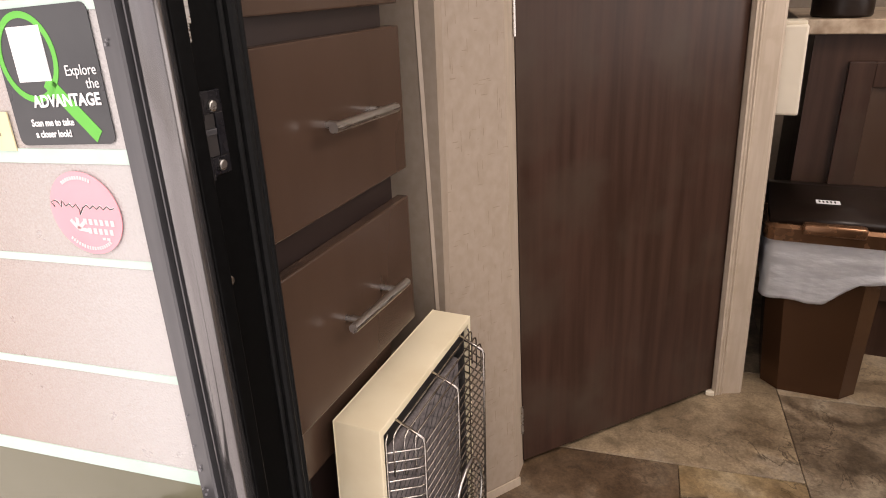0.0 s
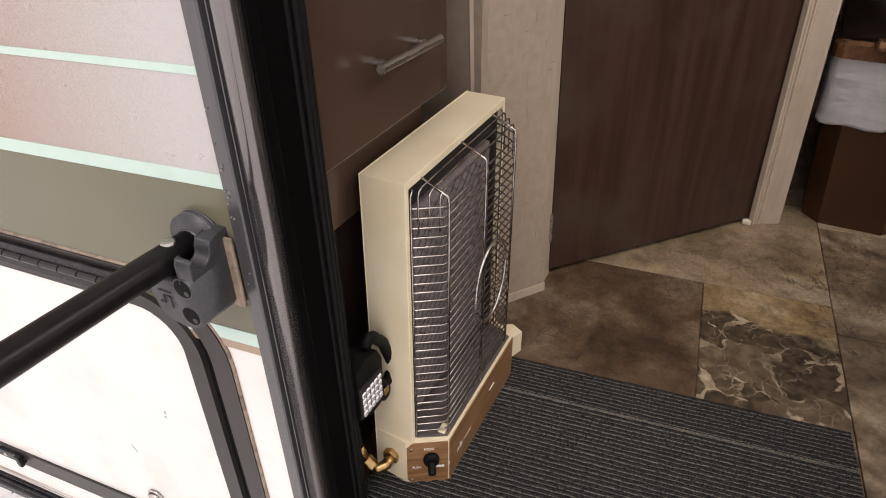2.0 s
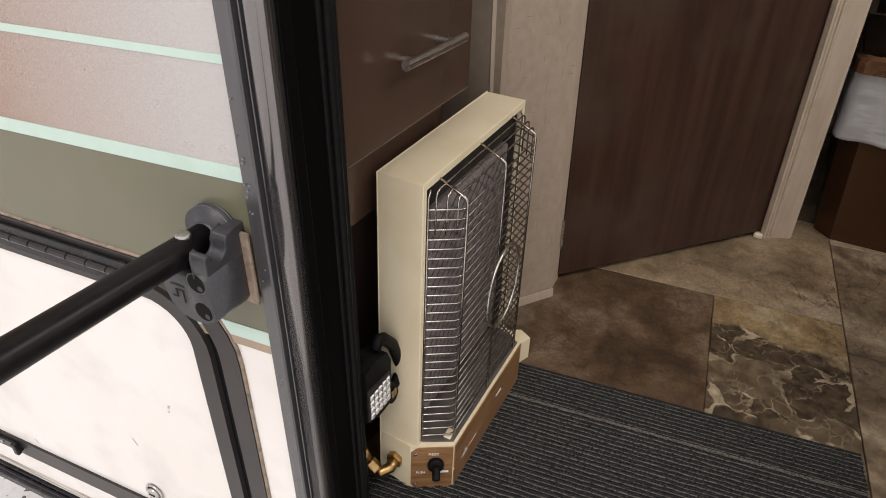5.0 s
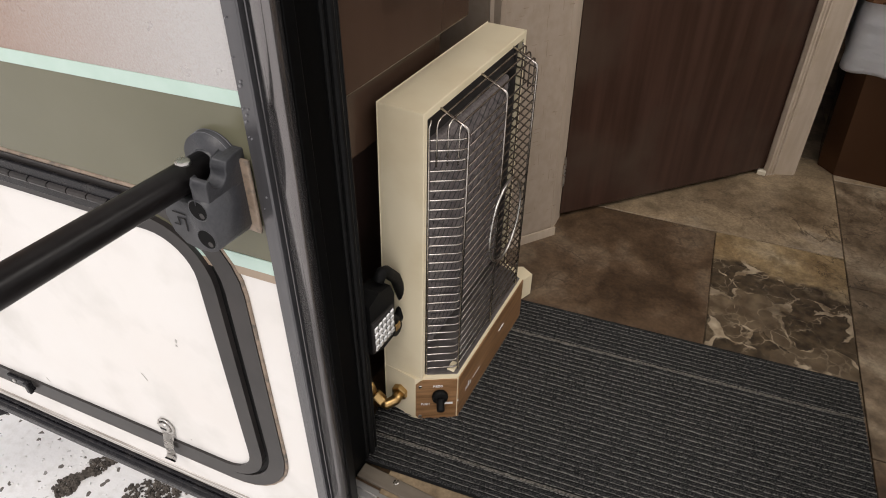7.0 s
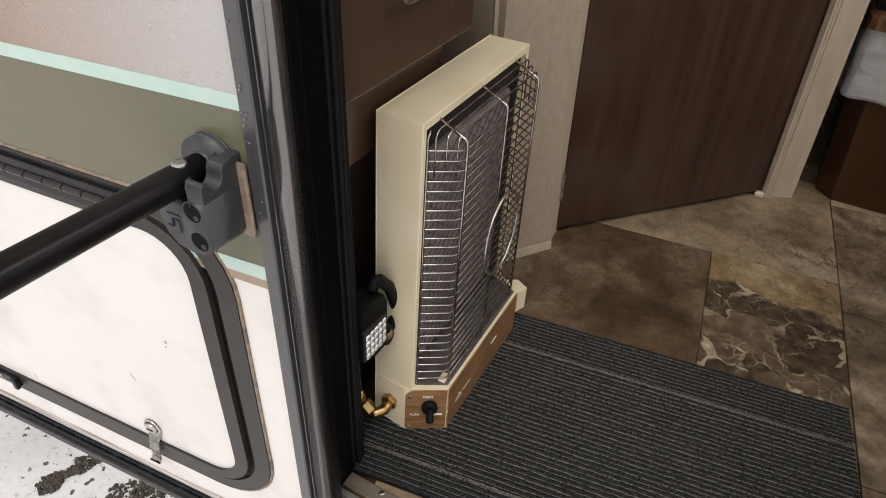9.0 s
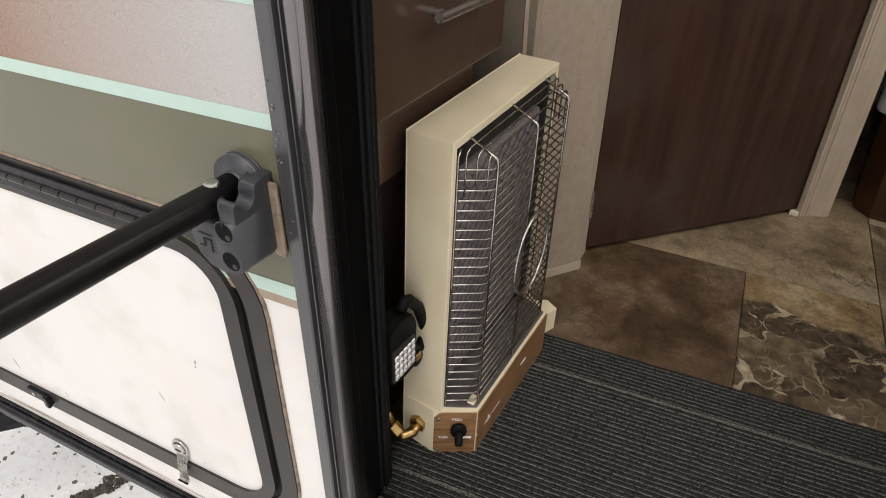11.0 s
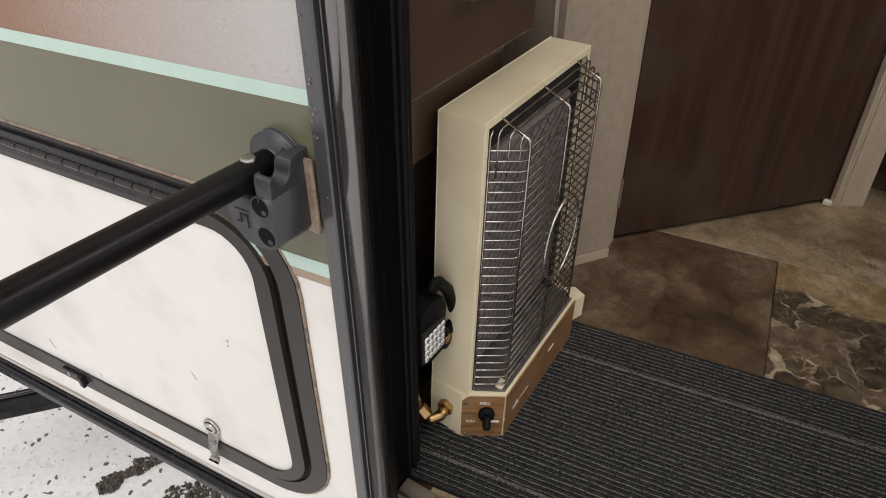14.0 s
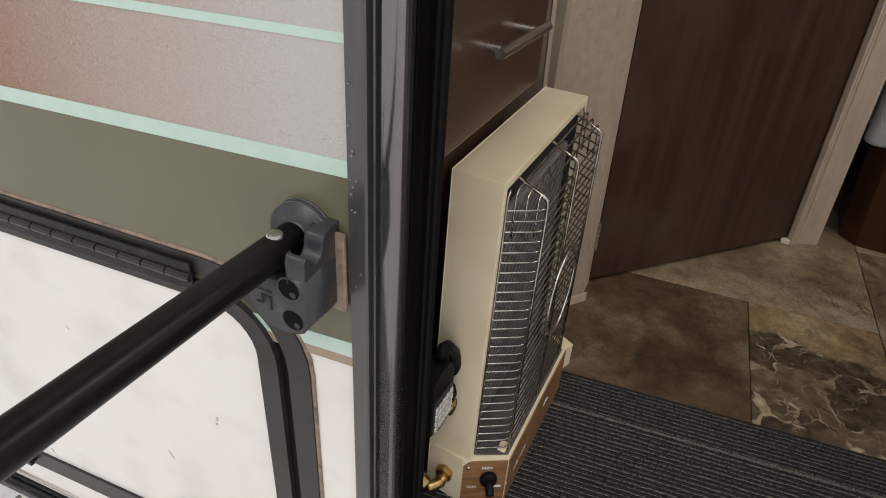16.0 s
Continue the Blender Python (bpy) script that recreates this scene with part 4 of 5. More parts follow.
def stones(bm, x, y, s, flat):
    mm = Matrix.Translation((x, y, -0.75 + s * 0.3)) @ Euler((rg.uniform(0, 3), rg.uniform(0, 3), rg.uniform(0, 3))).to_matrix().to_4x4() @ Matrix.Diagonal((s, s * rg.uniform(0.55, 1), s * flat, 1))
    r_ = bmesh.ops.create_icosphere(bm, subdivisions=1, radius=1.0, matrix=mm)
    for v_ in r_["verts"]:
        v_.co += Vector((rg.gauss(0, 0.16), rg.gauss(0, 0.16), rg.gauss(0, 0.16))) * s


for c, ln, wd, ang, cnt in (((-0.995, 0.115), 0.20, 0.062, 73, 620), ((-0.79, 0.13), 0.34, 0.135, 62, 1100)):
    gb = bmesh.new()
    ca, sa = math.cos(radians(ang)), math.sin(radians(ang))
    for i in range(cnt):
        a = rg.uniform(-0.5, 0.5) * ln
        b = rg.uniform(-0.5, 0.5) * wd * (0.75 + 0.6 * noise.noise(Vector((a * 22, 0, ang))))
        stones(gb, c[0] + a * ca - b * sa, c[1] + a * sa + b * ca, rg.uniform(0.003, 0.0075), 0.7)
    tagged(part("gravel_patch", gb, M_DARKGRAVEL, None), "strip of darker gravel among the pale stones", "gravel", "", "stuff")
gb = bmesh.new()
for i in range(1300):
    stones(gb, rg.uniform(-2.0, -0.3), rg.uniform(-0.40, 0.35), rg.uniform(0.002, 0.0055), 0.6)
tagged(part("loose_gravel", gb, M_GRAVEL, None), "loose pale gravel stones on the ground", "gravel", "", "stuff")

# ---- drawer cabinet inside the doorway ----
cab = thing("drawer_cabinet", "espresso laminate drawer cabinet inside the doorway", "cabinet")
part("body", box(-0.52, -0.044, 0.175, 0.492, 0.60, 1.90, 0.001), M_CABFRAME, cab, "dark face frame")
# the frame's dark colour here stands for shade behind the heater
part("lower_panel", box(-0.52, -0.085, 0.170, 0.490, 0.0, 0.486), M_CABFRAME, cab, "lower panel with shade put in its dark colour")
part("bottom_rail", box(-0.50, -0.064, 0.176, 0.491, 0.486, 0.600, 0.001), M_CABWOOD, cab)
for z0, z1, hz_ in ((0.605, 0.808, 0.704), (0.850, 1.048, 0.953), (1.075, 1.27, 1.19)):
    dr = part("drawer", soften(box(-0.0435, -0.0255, 0.186, 0.508, z0, z1), 0.0022), M_CABWOOD, cab, "flat espresso drawer front")
    hd = part("handle", tube([(0.000, 0.282, hz_ + 0.002), (0.000, 0.436, hz_ - 0.002)], 0.0062, 18), M_STEEL, dr, "brushed steel bar pull")
    for y in (0.309, 0.405):
        part("post", tube([(-0.026, y, hz_), (0.000, y, hz_)], 0.0045, 12), M_STEEL, dr, "steel post")

# ---- heater ----
heat = thing("propane_heater", "cream portable propane heater with wire guard and walnut print base", "heater")
HM = Matrix(((0, 1, HLX, HX0), (1, 0, HLY, HY0), (0, 0, 1, 0), (0, 0, 0, 1)))
HW, HD, HH = 0.342, 0.071, 0.556


def hp(name, bm, m, parent=None, label="", smooth=False):
    return part(name, bm, m, parent or heat, label, smooth, HM)


shell = bmesh.new()
add_box(shell, 0.003, HW - 0.003, 0.0015, 0.005, 0.03, HH - 0.004)
hp("back", shell, M_CREAM)
wrap = prism([(0, 0), (0, HH), (HW, HH), (HW, 0), (HW - 0.010, 0), (HW - 0.010, HH - 0.012), (0.010, HH - 0.012), (0.010, 0)], 0.0, HD)
bmesh.ops.transform(wrap, matrix=Matrix(((1, 0, 0, 0), (0, 0, 1, 0), (0, 1, 0, 0), (0, 0, 0, 1))), verts=wrap.verts[:])
hp("casing", soften(wrap, 0.0013, 2), M_CREAM, None, "folded cream enamel casing")
hp("front_lip", soften(box(0.011, HW - 0.012, HD - 0.016, HD - 0.010, HH - 0.050, HH - 0.0125), 0.001), M_DARK, None, "black inner lip")
hp("liner", box(0.013, HW - 0.013, 0.004, 0.020, 0.09, HH - 0.012), M_DARK, None, "black burner surround")
for a0, a1, d1 in ((0.0105, 0.013, HD - 0.006), (0.0130, 0.036, 0.042), (HW - 0.024, HW - 0.018, HD - 0.006)):
    hp("channel", box(a0, a1, 0.004, d1, 0.09, HH - 0.013), M_DARK)
pad = bmesh.new()
add_box(pad, 0.043, HW - 0.030, 0.018, 0.060, 0.128, HH - 0.064, 0.006)
hp("catalyst_pad", pad, M_PAD, None, "grey catalyst pad")
net = bmesh.new()
NA0, NA1, NZ0, NZ1, SL = 0.046, HW - 0.032, 0.132, HH - 0.068, 0.75
for sg in (1, -1):
    c0 = NZ0 - SL * (NA1 - NA0)
    while c0 < NZ1 + SL * (NA1 - NA0):
        pts = []
        for k in range(25):
            a = NA0 + (NA1 - NA0) * k / 24
            z = c0 + SL * (a - NA0) if sg > 0 else c0 + SL * (NA1 - a)
            if NZ0 < z < NZ1:
                pts.append((a, 0.0612 + 0.0006 * math.sin(a * 300 + c0 * 90), z + 0.0008 * math.sin(a * 210 + c0 * 400)))
        if len(pts) > 2:
            add_tube(net, pts, 0.0005, 4)
        c0 += 0.0215
hp("pad_mesh", net, M_PLASTIC, None, "dark diamond wire mesh over the pad")
base_poly = [(0.0, -0.001), (-0.005, 0.060), (0.033, 0.121), (HW - 0.026, 0.119), (HW + 0.002, 0.070), (HW, -0.001)]
base = hp("base", soften(prism(base_poly, 0.0, 0.098), 0.002), M_CREAM, None, "cream base with clipped corners")


def panel_between(p, q, z0, z1, off, inset, cut=0.0):
    """A thin plate on the upright face from p to q, with clipped corners on the p side."""
    p, q = Vector(p), Vector(q)
    d = (q - p).normalized()
    n = Vector((-d.y, d.x)) if Vector((-d.y, d.x)).dot((p + q) / 2 - Vector((HW / 2, 0.03))) > 0 else Vector((d.y, -d.x))
    L = (q - p).length
    o = [(inset + cut, z0), (L - inset, z0), (L - inset, z1), (inset + cut, z1), (inset, z1 - cut), (inset, z0 + cut)] if cut else [(inset, z0), (L - inset, z0), (L - inset, z1), (inset, z1)]
    bm = bmesh.new()
    lo = [bm.verts.new((*(p + d * a), z)) for a, z in o]
    hi = [bm.verts.new((*(p + d * a + n * off), z)) for a, z in o]
    bm.faces.new(lo)
    bm.faces.new(hi)
    for k in range(len(o)):
        bm.faces.new((lo[k], lo[(k + 1) % len(o)], hi[(k + 1) % len(o)], hi[k]))
    return bm


hp("control_plate", panel_between(base_poly[1], base_poly[2], 0.004, 0.095, 0.0022, 0.0015, 0.010), M_VENEER, base, "walnut print control plate")
hp("front_plate", panel_between(base_poly[2], base_poly[3], 0.004, 0.0955, 0.0018, 0.0015), M_VENEER, base, "walnut print front plate")
fd = (Vector(base_poly[2]) - Vector(base_poly[1])).normalized()
fn = Vector((-fd.y, fd.x))
if fn.x > 0:
    fn = -fn
fc = (Vector(base_poly[1]) + Vector(base_poly[2])) / 2
kc = fc + fd * 0.006
k0 = kc + fn * 0.002
k1 = kc + fn * 0.012
k2 = kc + fn * 0.030
hp("knob", soften(cyl((*k0, 0.062), (*k1, 0.062), 0.0135, 24), 0.003), M_RUBBER, base, "black control knob", True)
hp("knob_grip", soften(cyl((*k1, 0.062), (*k2, 0.053), 0.0066, 16), 0.002), M_RUBBER, base, "black knob grip", True)
# lettering on the control plate
fm = Matrix(((fd.x, 0, fn.x, fc.x + fn.x * 0.003), (fd.y, 0, fn.y, fc.y + fn.y * 0.003), (0, 1, 0, 0), (0, 0, 0, 1)))
for tx, a, z in (("PUSH", -0.026, 0.040), ("PIEZO", -0.006, 0.080)):
    part("lettering", text_mesh(tx, 0.0064, 0.0003, "LEFT"), M_INK, base, xf=HM @ fm @ Matrix.Translation((a, z, 0)))
part("bar", box(0.006, 0.028, 0.0402, 0.0444, -0.0003, 0.0003), M_INK, base, xf=HM @ fm)
for z in (0.014, 0.083):
    hp("screw", soften(cyl((*(fc - fd * 0.027 + fn * 0.002), z), (*(fc - fd * 0.027 + fn * 0.0045), z), 0.0032, 12), 0.001), M_STEEL, base)
for a0, a1, z, h_ in ((0.046, 0.085, 0.040, 0.013), (0.090, 0.118, 0.044, 0.0016), (0.032, 0.042, 0.044, 0.0016), (0.200, 0.222, 0.060, 0.0016)):
    sl_ = bmesh.new()
    n_ = max(1, int((a1 - a0) / 0.0062)) if h_ > 0.01 else 1
    for k in range(n_):
        w_ = (a1 - a0) / n_
        add_box(sl_, a0 + w_ * k, a0 + w_ * k + w_ * (0.62 if n_ > 1 else 1), 0.1215, 0.1226, z, z + h_ * (1.0 if k % 4 == 0 else 0.6))
    hp("bar", sl_, M_INK, base, "pale printed mark")
hp("baffle", soften(box(0.030, 0.110, 0.030, 0.034, 0.1005, 0.150), 0.001), M_STEEL, base, "bright burner bracket sheet")
hp("burner_hole", cyl((0.075, 0.0335, 0.128), (0.075, 0.0350, 0.128), 0.005, 16), M_DARK, base)
hp("corner_clip", soften(box(0.036, 0.056, 0.098, 0.111, 0.1002, 0.1045), 0.0015), M_CREAM, base, "cream corner clip")
hp("foot", soften(prism([(HW - 0.004, 0.070), (HW + 0.020, 0.070), (HW + 0.036, 0.096), (HW + 0.022, 0.122), (HW - 0.004, 0.112)], 0.026, 0.074), 0.005, 3), M_CREAM, base, "cream end bracket")
M_DECK = mat("grey_sheet_deck", (0.14, 0.126, 0.122), (0.18, 0.164, 0.160), 0.42, 0.3, scale=18, stain=(0.09, 0.08, 0.078), sscale=25)
deck = hp("deck", soften(prism([(0.013, 0.004), (0.013, 0.074), (0.038, 0.1165), (HW - 0.033, 0.1145), (HW - 0.013, 0.074), (HW - 0.013, 0.004)], 0.0975, 0.1003), 0.001), M_DECK, base, "grey sheet metal deck")
# wire guard
GA0, GA1, GD, GZ0, GZ1 = 0.012, HW - 0.012, GDEPTH, 0.104, HH - 0.020
BEND = 0.033
wires = []
zz = GZ0 + 0.006
while zz < GZ1 - 0.022:
    wires.append([(GA0, HD - 0.010, zz), (GA0 + 0.004, HD + 0.002, zz), (GA0 + BEND - 0.006, GD - 0.004, zz), (GA0 + BEND, GD, zz), (GA1 - BEND, GD, zz), (GA1 - BEND + 0.006, GD - 0.004, zz), (GA1 - 0.004, HD + 0.002, zz), (GA1, HD - 0.010, zz)])
    zz += 0.01495
TOPZ = GZ1 + 0.008
for k in range(3):
    f_ = (k + 0.75) / 3.5
    dt, zt, af = HD + (GD - HD) * f_, TOPZ - 0.015 * f_, BEND * f_
    leg = GZ1 - 0.060
    wires.append([(GA0 + af, dt, leg), (GA0 + af, dt, zt - 0.010), (GA0 + af + 0.003, dt, zt - 0.003), (GA0 + af + 0.010, dt, zt), (GA1 - af - 0.010, dt, zt), (GA1 - af - 0.003, dt, zt - 0.003), (GA1 - af, dt, zt - 0.010), (GA1 - af, dt, leg)])


def upright(a):
    return tube([(a, GD + 0.0018, GZ0), (a, GD + 0.0018, TOPZ - 0.026), (a, GD, TOPZ - 0.018), (a, GD - 0.008, TOPZ - 0.0135), (a, HD - 0.002, TOPZ + 0.002)], 0.0022, 8)


guard = hp("guard", upright(GA0 + BEND), M_WIRE, None, "chrome wire guard", True)
for a in (HW * 0.5, GA1 - BEND - 0.009):
    hp("upright_wire", upright(a), M_WIRE, guard, "", True)
for a in (GA0, GA1):
    hp("upright_wire", tube([(a, HD + 0.001, GZ0), (a, HD + 0.001, TOPZ - 0.012), (a + (0.006 if a < 0.1 else -0.006), HD + 0.001, TOPZ - 0.003)], 0.0014, 8), M_WIRE, guard, "", True)
for w in wires:
    hp("cross_wire", tube(w, 0.0014, 6), M_WIRE, guard, "", True)
hp("ring", tube([(HW * 0.5 + RINGA + 0.062 * math.cos(t), GD + 0.004, RINGZ + 0.072 * math.sin(t)) for t in (2 * math.pi * i / 36 for i in range(36))], 0.0025, 8, True), M_STEEL, guard, "round wire emblem", True)

# gas elbow on the heater's side
elb = thing("gas_fitting", "brass gas elbow with a hex nut and hose", "gas fitting")
gx, gy, gz = GAS
part("flange_nut", soften(cyl((gx, gy + 0.010, gz), (gx, gy - 0.008, gz), 0.015, 6), 0.002), M_BRASS, elb)
part("elbow", tube([(gx, gy, gz), (gx, gy - 0.018, gz - 0.004), (gx - 0.010, gy - 0.028, gz - 0.010), (gx - 0.022, gy - 0.030, gz - 0.006)], 0.0095, 14), M_BRASS, elb, smooth=True)
part("hose_nut", soften(cyl((gx - 0.018, gy - 0.030, gz - 0.008), (gx - 0.034, gy - 0.030, gz + 0.004), 0.0125, 6), 0.002), M_BRASS, elb)
part("stem", tube([(gx - 0.032, gy - 0.030, gz + 0.003), (gx - 0.044, gy - 0.030, gz + 0.034)], 0.007, 12), M_BRASS, elb, smooth=True)
part("hose", tube([(gx - 0.043, gy - 0.030, gz + 0.030), (gx - 0.050, gy - 0.028, gz + 0.08), (gx - 0.056, gy - 0.020, gz + 0.14), (gx - 0.062, gy - 0.01, gz + 0.30), (-0.074, 0.24, 0.5)], 0.0075, 12), M_RUBBER, elb, "black gas hose", True)

# work light stuck to the jamb beside the heater
lamp = thing("work_light", "black rubber work light with a grid of led reflectors", "work light")
LM = Matrix(((0, 0, 1, 0.0), (1.08, 0, 0, -0.009), (0.0, 1.10, 0, -0.034), (0, 0, 0, 1)))
shape = [(0.1550, 0.232), (0.180, 0.222), (0.222, 0.222), (0.2245, 0.244), (0.2120, 0.262), (0.2140, 0.298), (0.205, 0.318), (0.178, 0.325), (0.1550, 0.318)]
part("body", soften(prism(shape, -0.026, 0.006), 0.005, 3), M_RUBBER, lamp, "", False, LM)
part("bezel", soften(prism([(0.1550, 0.236), (0.206, 0.232), (0.2065, 0.284), (0.1550, 0.290)], 0.005, 0.009), 0.0015), M_TRIMGREY, lamp, "grey lens plate", False, LM)
for i in range(5):
    for j in range(4):
        y_, z_ = 0.1570 + 0.0096 * i, 0.2385 + 0.0110 * j
        part("reflector", soften(box(y_, y_ + 0.0084, z_, z_ + 0.0096, 0.0086, 0.0120), 0.0026, 1), M_LED, lamp, "", False, LM)
loop = [(0.196, 0.324), (0.206, 0.334), (0.216, 0.328), (0.238, 0.301), (0.2525, 0.262), (0.2545, 0.246), (0.2465, 0.226), (0.234, 0.224), (0.218, 0.228)]
part("handle", tube([(p_[0], p_[1], -0.008) for p_ in loop], 0.0085, 12), M_RUBBER, lamp, "black carrying loop", True, LM)
part("hinge_boss", soften(cyl((0.214, 0.232, -0.018), (0.214, 0.232, 0.010), 0.012, 18), 0.002), M_RUBBER, lamp, "", False, LM)
part("yellow_tab", soften(box(0.2080, 0.2200, 0.231, 0.243, 0.006, 0.0112), 0.002), M_BRASS, lamp, "worn brass coloured tab", False, LM)

# ---- ribbed mat ----
dmat = thing("door_mat", "charcoal ribbed entry mat with pale stripes", "mat")
MM = Matrix.Translation((0.704, 0.688, 0)) @ pose(0, 0, 0, 0, 0, 8.0)
part("backing", box(-0.80, 0.0, -0.464, 0.0, 0.0, 0.004, 0.001), M_RUBBER, dmat, "black mat backing", xf=MM)
rib = bmesh.new()
yel = bmesh.new()
rr = random.Random(3)
nr = 48
STRIPES = (9, 42)
for k in range(nr):
    v = -0.002 - 0.460 * (k + 0.5) / nr
    w = 0.0016 if k in STRIPES else 0.0037
    tgt = yel if k in STRIPES else rib
    n_ = 90
    top = []
    for i in range(n_ + 1):
        u_ = -0.799 + 0.798 * i / n_
        jz, jv = rr.uniform(-0.0004, 0.0004), rr.uniform(-0.0004, 0.0004)
        top.append([tgt.verts.new((u_, v - w + jv, 0.0035)), tgt.verts.new((u_, v - w * 0.4 + jv, 0.0082 + jz)), tgt.verts.new((u_, v + w * 0.4 + jv, 0.0082 + jz)), tgt.verts.new((u_, v + w + jv, 0.0035))])
    for a, b in zip(top, top[1:]):
        for j in range(3):
            tgt.faces.new((a[j], a[j + 1], b[j + 1], b[j]))
lin = bmesh.new()
for k in range(nr - 1):
    v = -0.002 - 0.460 * (k + 1.0) / nr
    thin = k % 2 or k < STRIPES[0] or k > STRIPES[1]
    add_tube(lin, [(-0.798 + 0.797 * i / 60, v + rr.uniform(-0.0005, 0.0005), 0.0069 + rr.uniform(-0.0006, 0.0006)) for i in range(61)], 0.0007 if thin else 0.0011, 5)
tagged(part("yarn_line", lin, M_MATLINE, dmat, "thin grey yarn lines", xf=MM), kind="stuff")
part("ribs", rib, M_MATRUB, dmat, "looped charcoal ribs", xf=MM)
part("stripe", yel, M_MATLIGHT, dmat, "pale grey yarn stripes", xf=MM)

# ---- galley corner: bin, box, counter ----
tb = thing("trash_bin", "bronze plastic trash bin with a dark lid", "trash bin")


def lofted(sections, n=6, cap=True):
    bm = bmesh.new()
    rings = []
    for x0, x1, y0, y1, r, z in sections:
        rings.append([bm.verts.new((x, y, z)) for x, y in rounded(x0, x1, y0, y1, r, n)])
    for a, b in zip(rings, rings[1:]):
        for k in range(len(a)):
            bm.faces.new((a[k], a[(k + 1) % len(a)], b[(k + 1) % len(b)], b[k]))
    if cap:
        bm.faces.new(rings[0])
        bm.faces.new(rings[-1])
    return bm


part("body", soften(lofted([(0.583, 0.819, 1.466, 1.70, 0.042, 0.0), (0.545, 0.826, 1.459, 1.737, 0.044, 0.462)], 1), 0.005, 3, 20), M_BRONZE, tb, "bronze tapered body with clipped corners", False)
lid = part("lid", soften(lofted([(0.530, 0.868, 1.447, 1.755, 0.03, 0.452), (0.528, 0.870, 1.445, 1.757, 0.032, 0.486), (0.536, 0.862, 1.455, 1.750, 0.03, 0.494)]), 0.002, 2, 50), M_COPPER, tb, "bronze lid rim", False)
lt = bmesh.new()
pr = [(1.462, 0.494), (1.475, 0.510), (1.55, 0.527), (1.68, 0.538), (1.745, 0.530), (1.748, 0.494)]
aa = [lt.verts.new((0.540, y, z)) for y, z in pr]
bb = [lt.verts.new((0.858, y, z)) for y, z in pr]
lt.faces.new(aa)
lt.faces.new(bb)
for k in range(len(pr)):
    lt.faces.new((aa[k], aa[(k + 1) % len(pr)], bb[(k + 1) % len(pr)], bb[k]))
part("flap", soften(lt, 0.008, 3), M_BINDARK, lid, "dark glossy swing flap", True)
part("catch", soften(box(0.612, 0.756, 1.432, 1.462, 0.476, 0.506), 0.008, 3), M_COPPER, lid, "bronze push catch", True)
part("sticker", box(-0.028, 0.028, -0.012, 0.012, -0.0006, 0.0006), M_INK, lid, "small white label", xf=Matrix.Translation((0.676, 1.560, 0.5292)) @ pose(0, 0, 0, 4.8, 0, 0))
for k in range(5):
    part("bar", box(-0.022 + 0.009 * k, -0.018 + 0.009 * k, -0.006, 0.006, 0.0004, 0.0011), M_BLACKINK, lid, xf=Matrix.Translation((0.676, 1.560, 0.5292)) @ pose(0, 0, 0, 4.8, 0, 0))
bag = bmesh.new()
rows = []
lvl = 22
n_ = 8
base_o = rounded(0.540, 0.842, 1.456, 1.742, 0.042, n_)
out_pts = []
for i in range(len(base_o)):
    a, b = Vector(base_o[i]), Vector(base_o[(i + 1) % len(base_o)])
    c = max(1, int((b - a).length / 0.006))
    out_pts += [a.lerp(b, k / c) for k in range(c)]
cen = Vector((0.70, 1.60))
for j in range(lvl):
    f_ = j / (lvl - 1)
    row = []
    for p in out_pts:
        front = max(0.0, min(1.0, (p.x - 0.695) / 0.07)) if p.y < 1.5 else 0.5
        bottom = 0.284 + 0.068 * front + 0.0025 * math.sin(p.x * 60 + p.y * 45)
        z = 0.470 + (bottom - 0.470) * f_
        shrink = 0.18 * (0.470 - z)
        d = (p - cen).normalized()
        wob = 0.004 + 0.004 * noise.noise(Vector((p.x * 11, p.y * 11, z * 34))) + 0.0018 * noise.noise(Vector((p.x * 24 + z * 20, p.y * 24, z * 90))) + 0.003 * f_ * (0.5 + noise.noise(Vector((p.x * 40, p.y * 40, 3.0)))) + 0.0022 * abs(noise.noise(Vector((p.x * 9 + z * 26, p.y * 9, z * 8))))
        q = cen + (p - cen) * (1 - shrink) + d * wob
        row.append(bag.verts.new((q.x, q.y, z)))
    rows.append(row)
for a, b in zip(rows, rows[1:]):
    for k in range(len(a)):
        bag.faces.new((a[k], a[(k + 1) % len(a)], b[(k + 1) % len(b)], b[k]))
bmesh.ops.solidify(bag, geom=bag.faces[:], thickness=0.0006)
liner_ = thing("bin_liner", "crinkled white bag folded over the bin rim", "bin liner")
part("bag", bag, M_BAG, liner_, "", True)
cuff = bmesh.new()
add_tube(cuff, [(*(cen + (p - cen) * 1.012), 0.4515 + 0.002 * noise.noise(Vector((p.x * 30, p.y * 30, 0)))) for p in out_pts], 0.0035, 6, True)
part("rim_fold", cuff, M_BAG, liner_, "bunched fold at the rim", True)

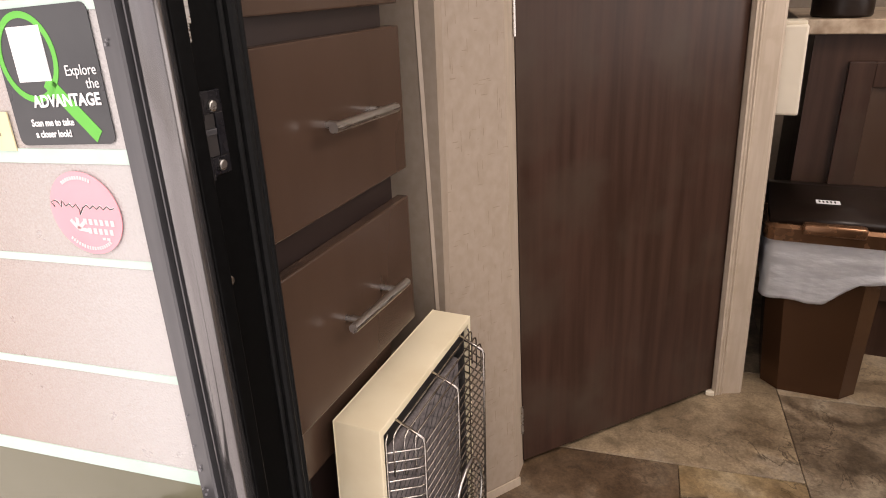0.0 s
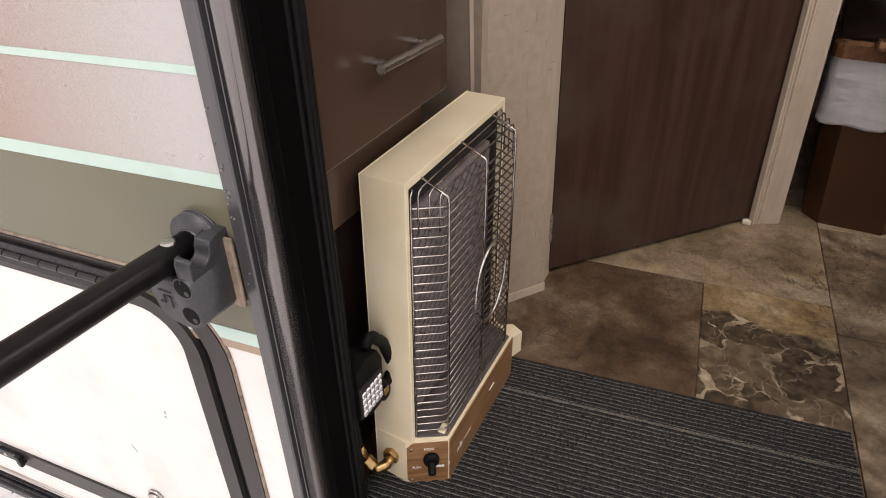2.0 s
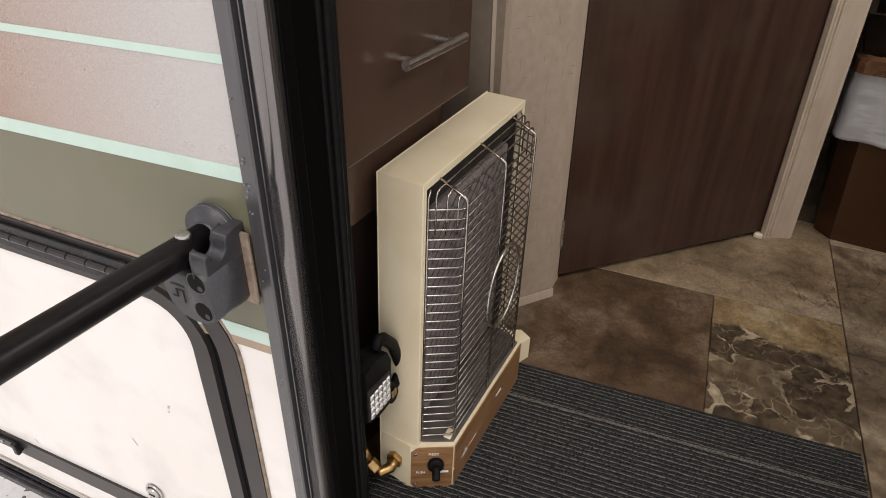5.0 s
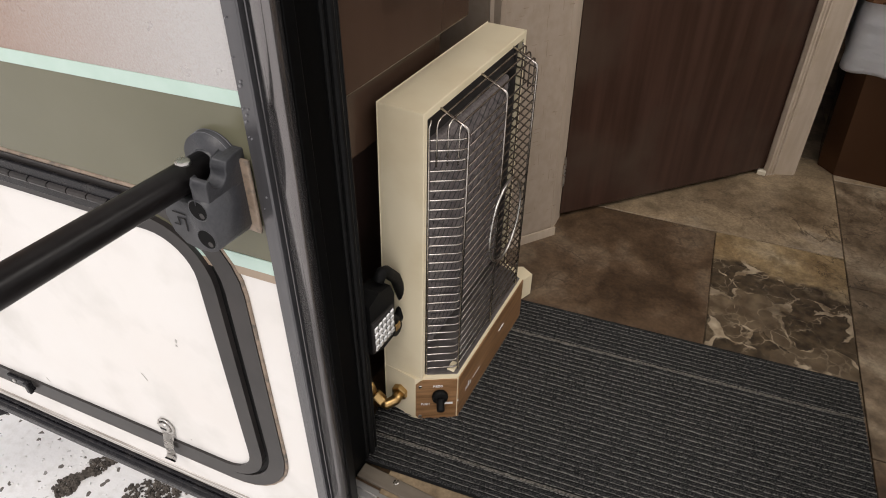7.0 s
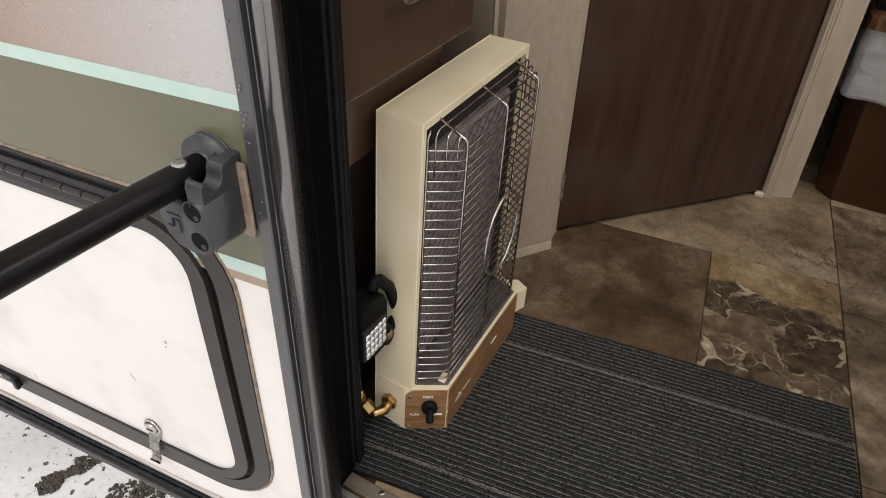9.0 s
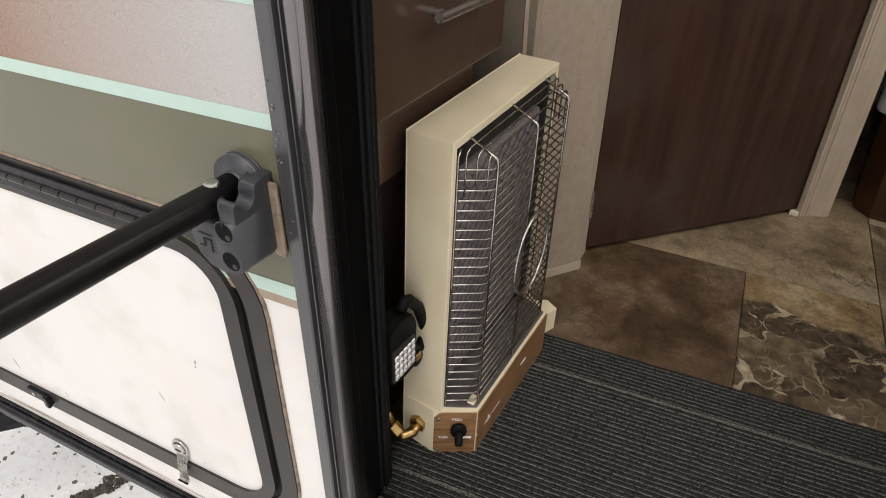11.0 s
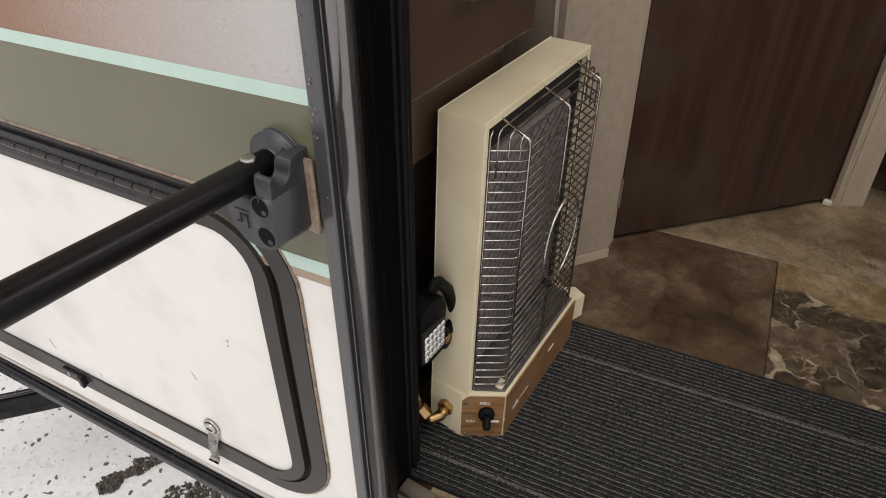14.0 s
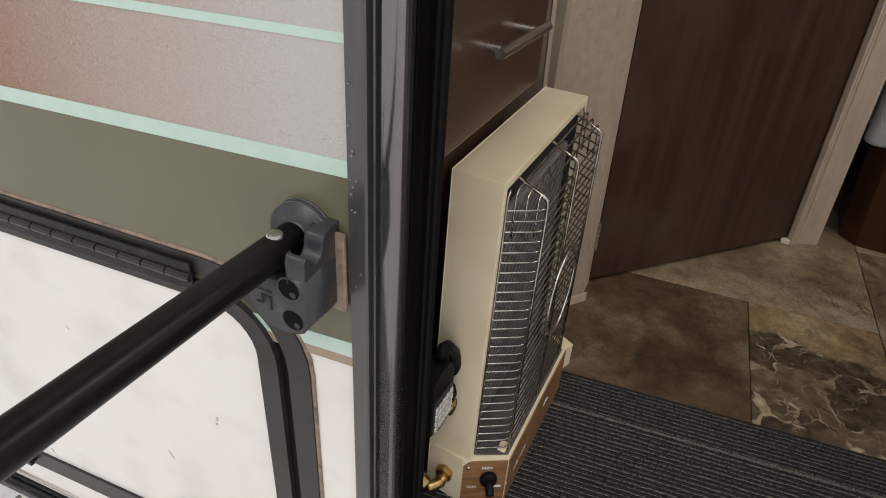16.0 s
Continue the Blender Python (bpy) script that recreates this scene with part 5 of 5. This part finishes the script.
jb = thing("wall_box", "cream plastic box on the side panel", "box")
part("cover", soften(box(0.487, 0.585, 1.475, 1.56, 0.766, 0.978), 0.006, 3), M_BOX, jb, xf=SHEAR)
part("cap", soften(box(0.486, 0.581, 1.480, 1.56, 0.978, 0.986), 0.002), M_CREAMEDGE, jb, xf=SHEAR)
sw = thing("screw_hook", "small dark screw on the side panel", "screw")
part("head", soften(cyl((0.484, 1.50, 0.715), (0.492, 1.50, 0.715), 0.007, 12), 0.002), M_STEEL, sw)
gal = thing("galley_cabinet", "dark walnut galley base cabinet with a shaker door", "cabinet")
part("carcass", box(0.60, 2.2, 1.752, 2.30, 0.0, 0.934), M_DOORWOOD, gal)
gdoor = part("door", box(0.752, 1.06, 1.742, 1.750, 0.25, 0.80), M_CABWOOD, gal, "recessed shaker panel")
for x0, x1, z0, z1 in ((0.690, 0.752, 0.19, 0.865), (1.06, 1.12, 0.19, 0.865)):
    part("stile", soften(box(x0, x1, 1.732, 1.7515, z0, z1), 0.002), M_DOORWOOD, gdoor)
for z0, z1 in ((0.80, 0.865), (0.19, 0.25)):
    part("rail", soften(box(0.752, 1.06, 1.733, 1.7515, z0, z1), 0.002), M_DOORWOOD, gdoor)
top = thing("countertop", "beige stone laminate countertop", "countertop")
part("slab", soften(box(0.555, 2.2, 1.715, 2.32, 0.936, 0.974), 0.004, 3), M_COUNTER, top)
bw = thing("bowl", "pale blue plastic bowl on the countertop", "bowl")
bl = bmesh.new()
prof = [(0.045, 0.0), (0.075, 0.02), (0.088, 0.07), (0.086, 0.072), (0.070, 0.024), (0.0, 0.012)]
rings = [[bl.verts.new((0.90 + r * math.cos(t), 1.83 + r * math.sin(t), 0.9745 + z)) for t in (2 * math.pi * k / 28 for k in range(28))] for r, z in prof[:-1]]
for a, b in zip(rings, rings[1:]):
    for k in range(28):
        bl.faces.new((a[k], a[(k + 1) % 28], b[(k + 1) % 28], b[k]))
bl.faces.new(rings[-1])
part("vessel", bl, M_BAG, bw, "", True)
ut = thing("fork", "steel fork standing in the bowl", "fork")
part("stem", tube([(0.93, 1.76, 0.985), (0.935, 1.745, 1.10)], 0.004, 8), M_STEEL, ut, smooth=True)
pn = thing("saucepan", "dark saucepan on the countertop", "saucepan")
part("pot", soften(cyl((0.66, 1.82, 0.9745), (0.66, 1.82, 1.06), 0.075, 30), 0.008, 3), M_BINDARK, pn, "", True)
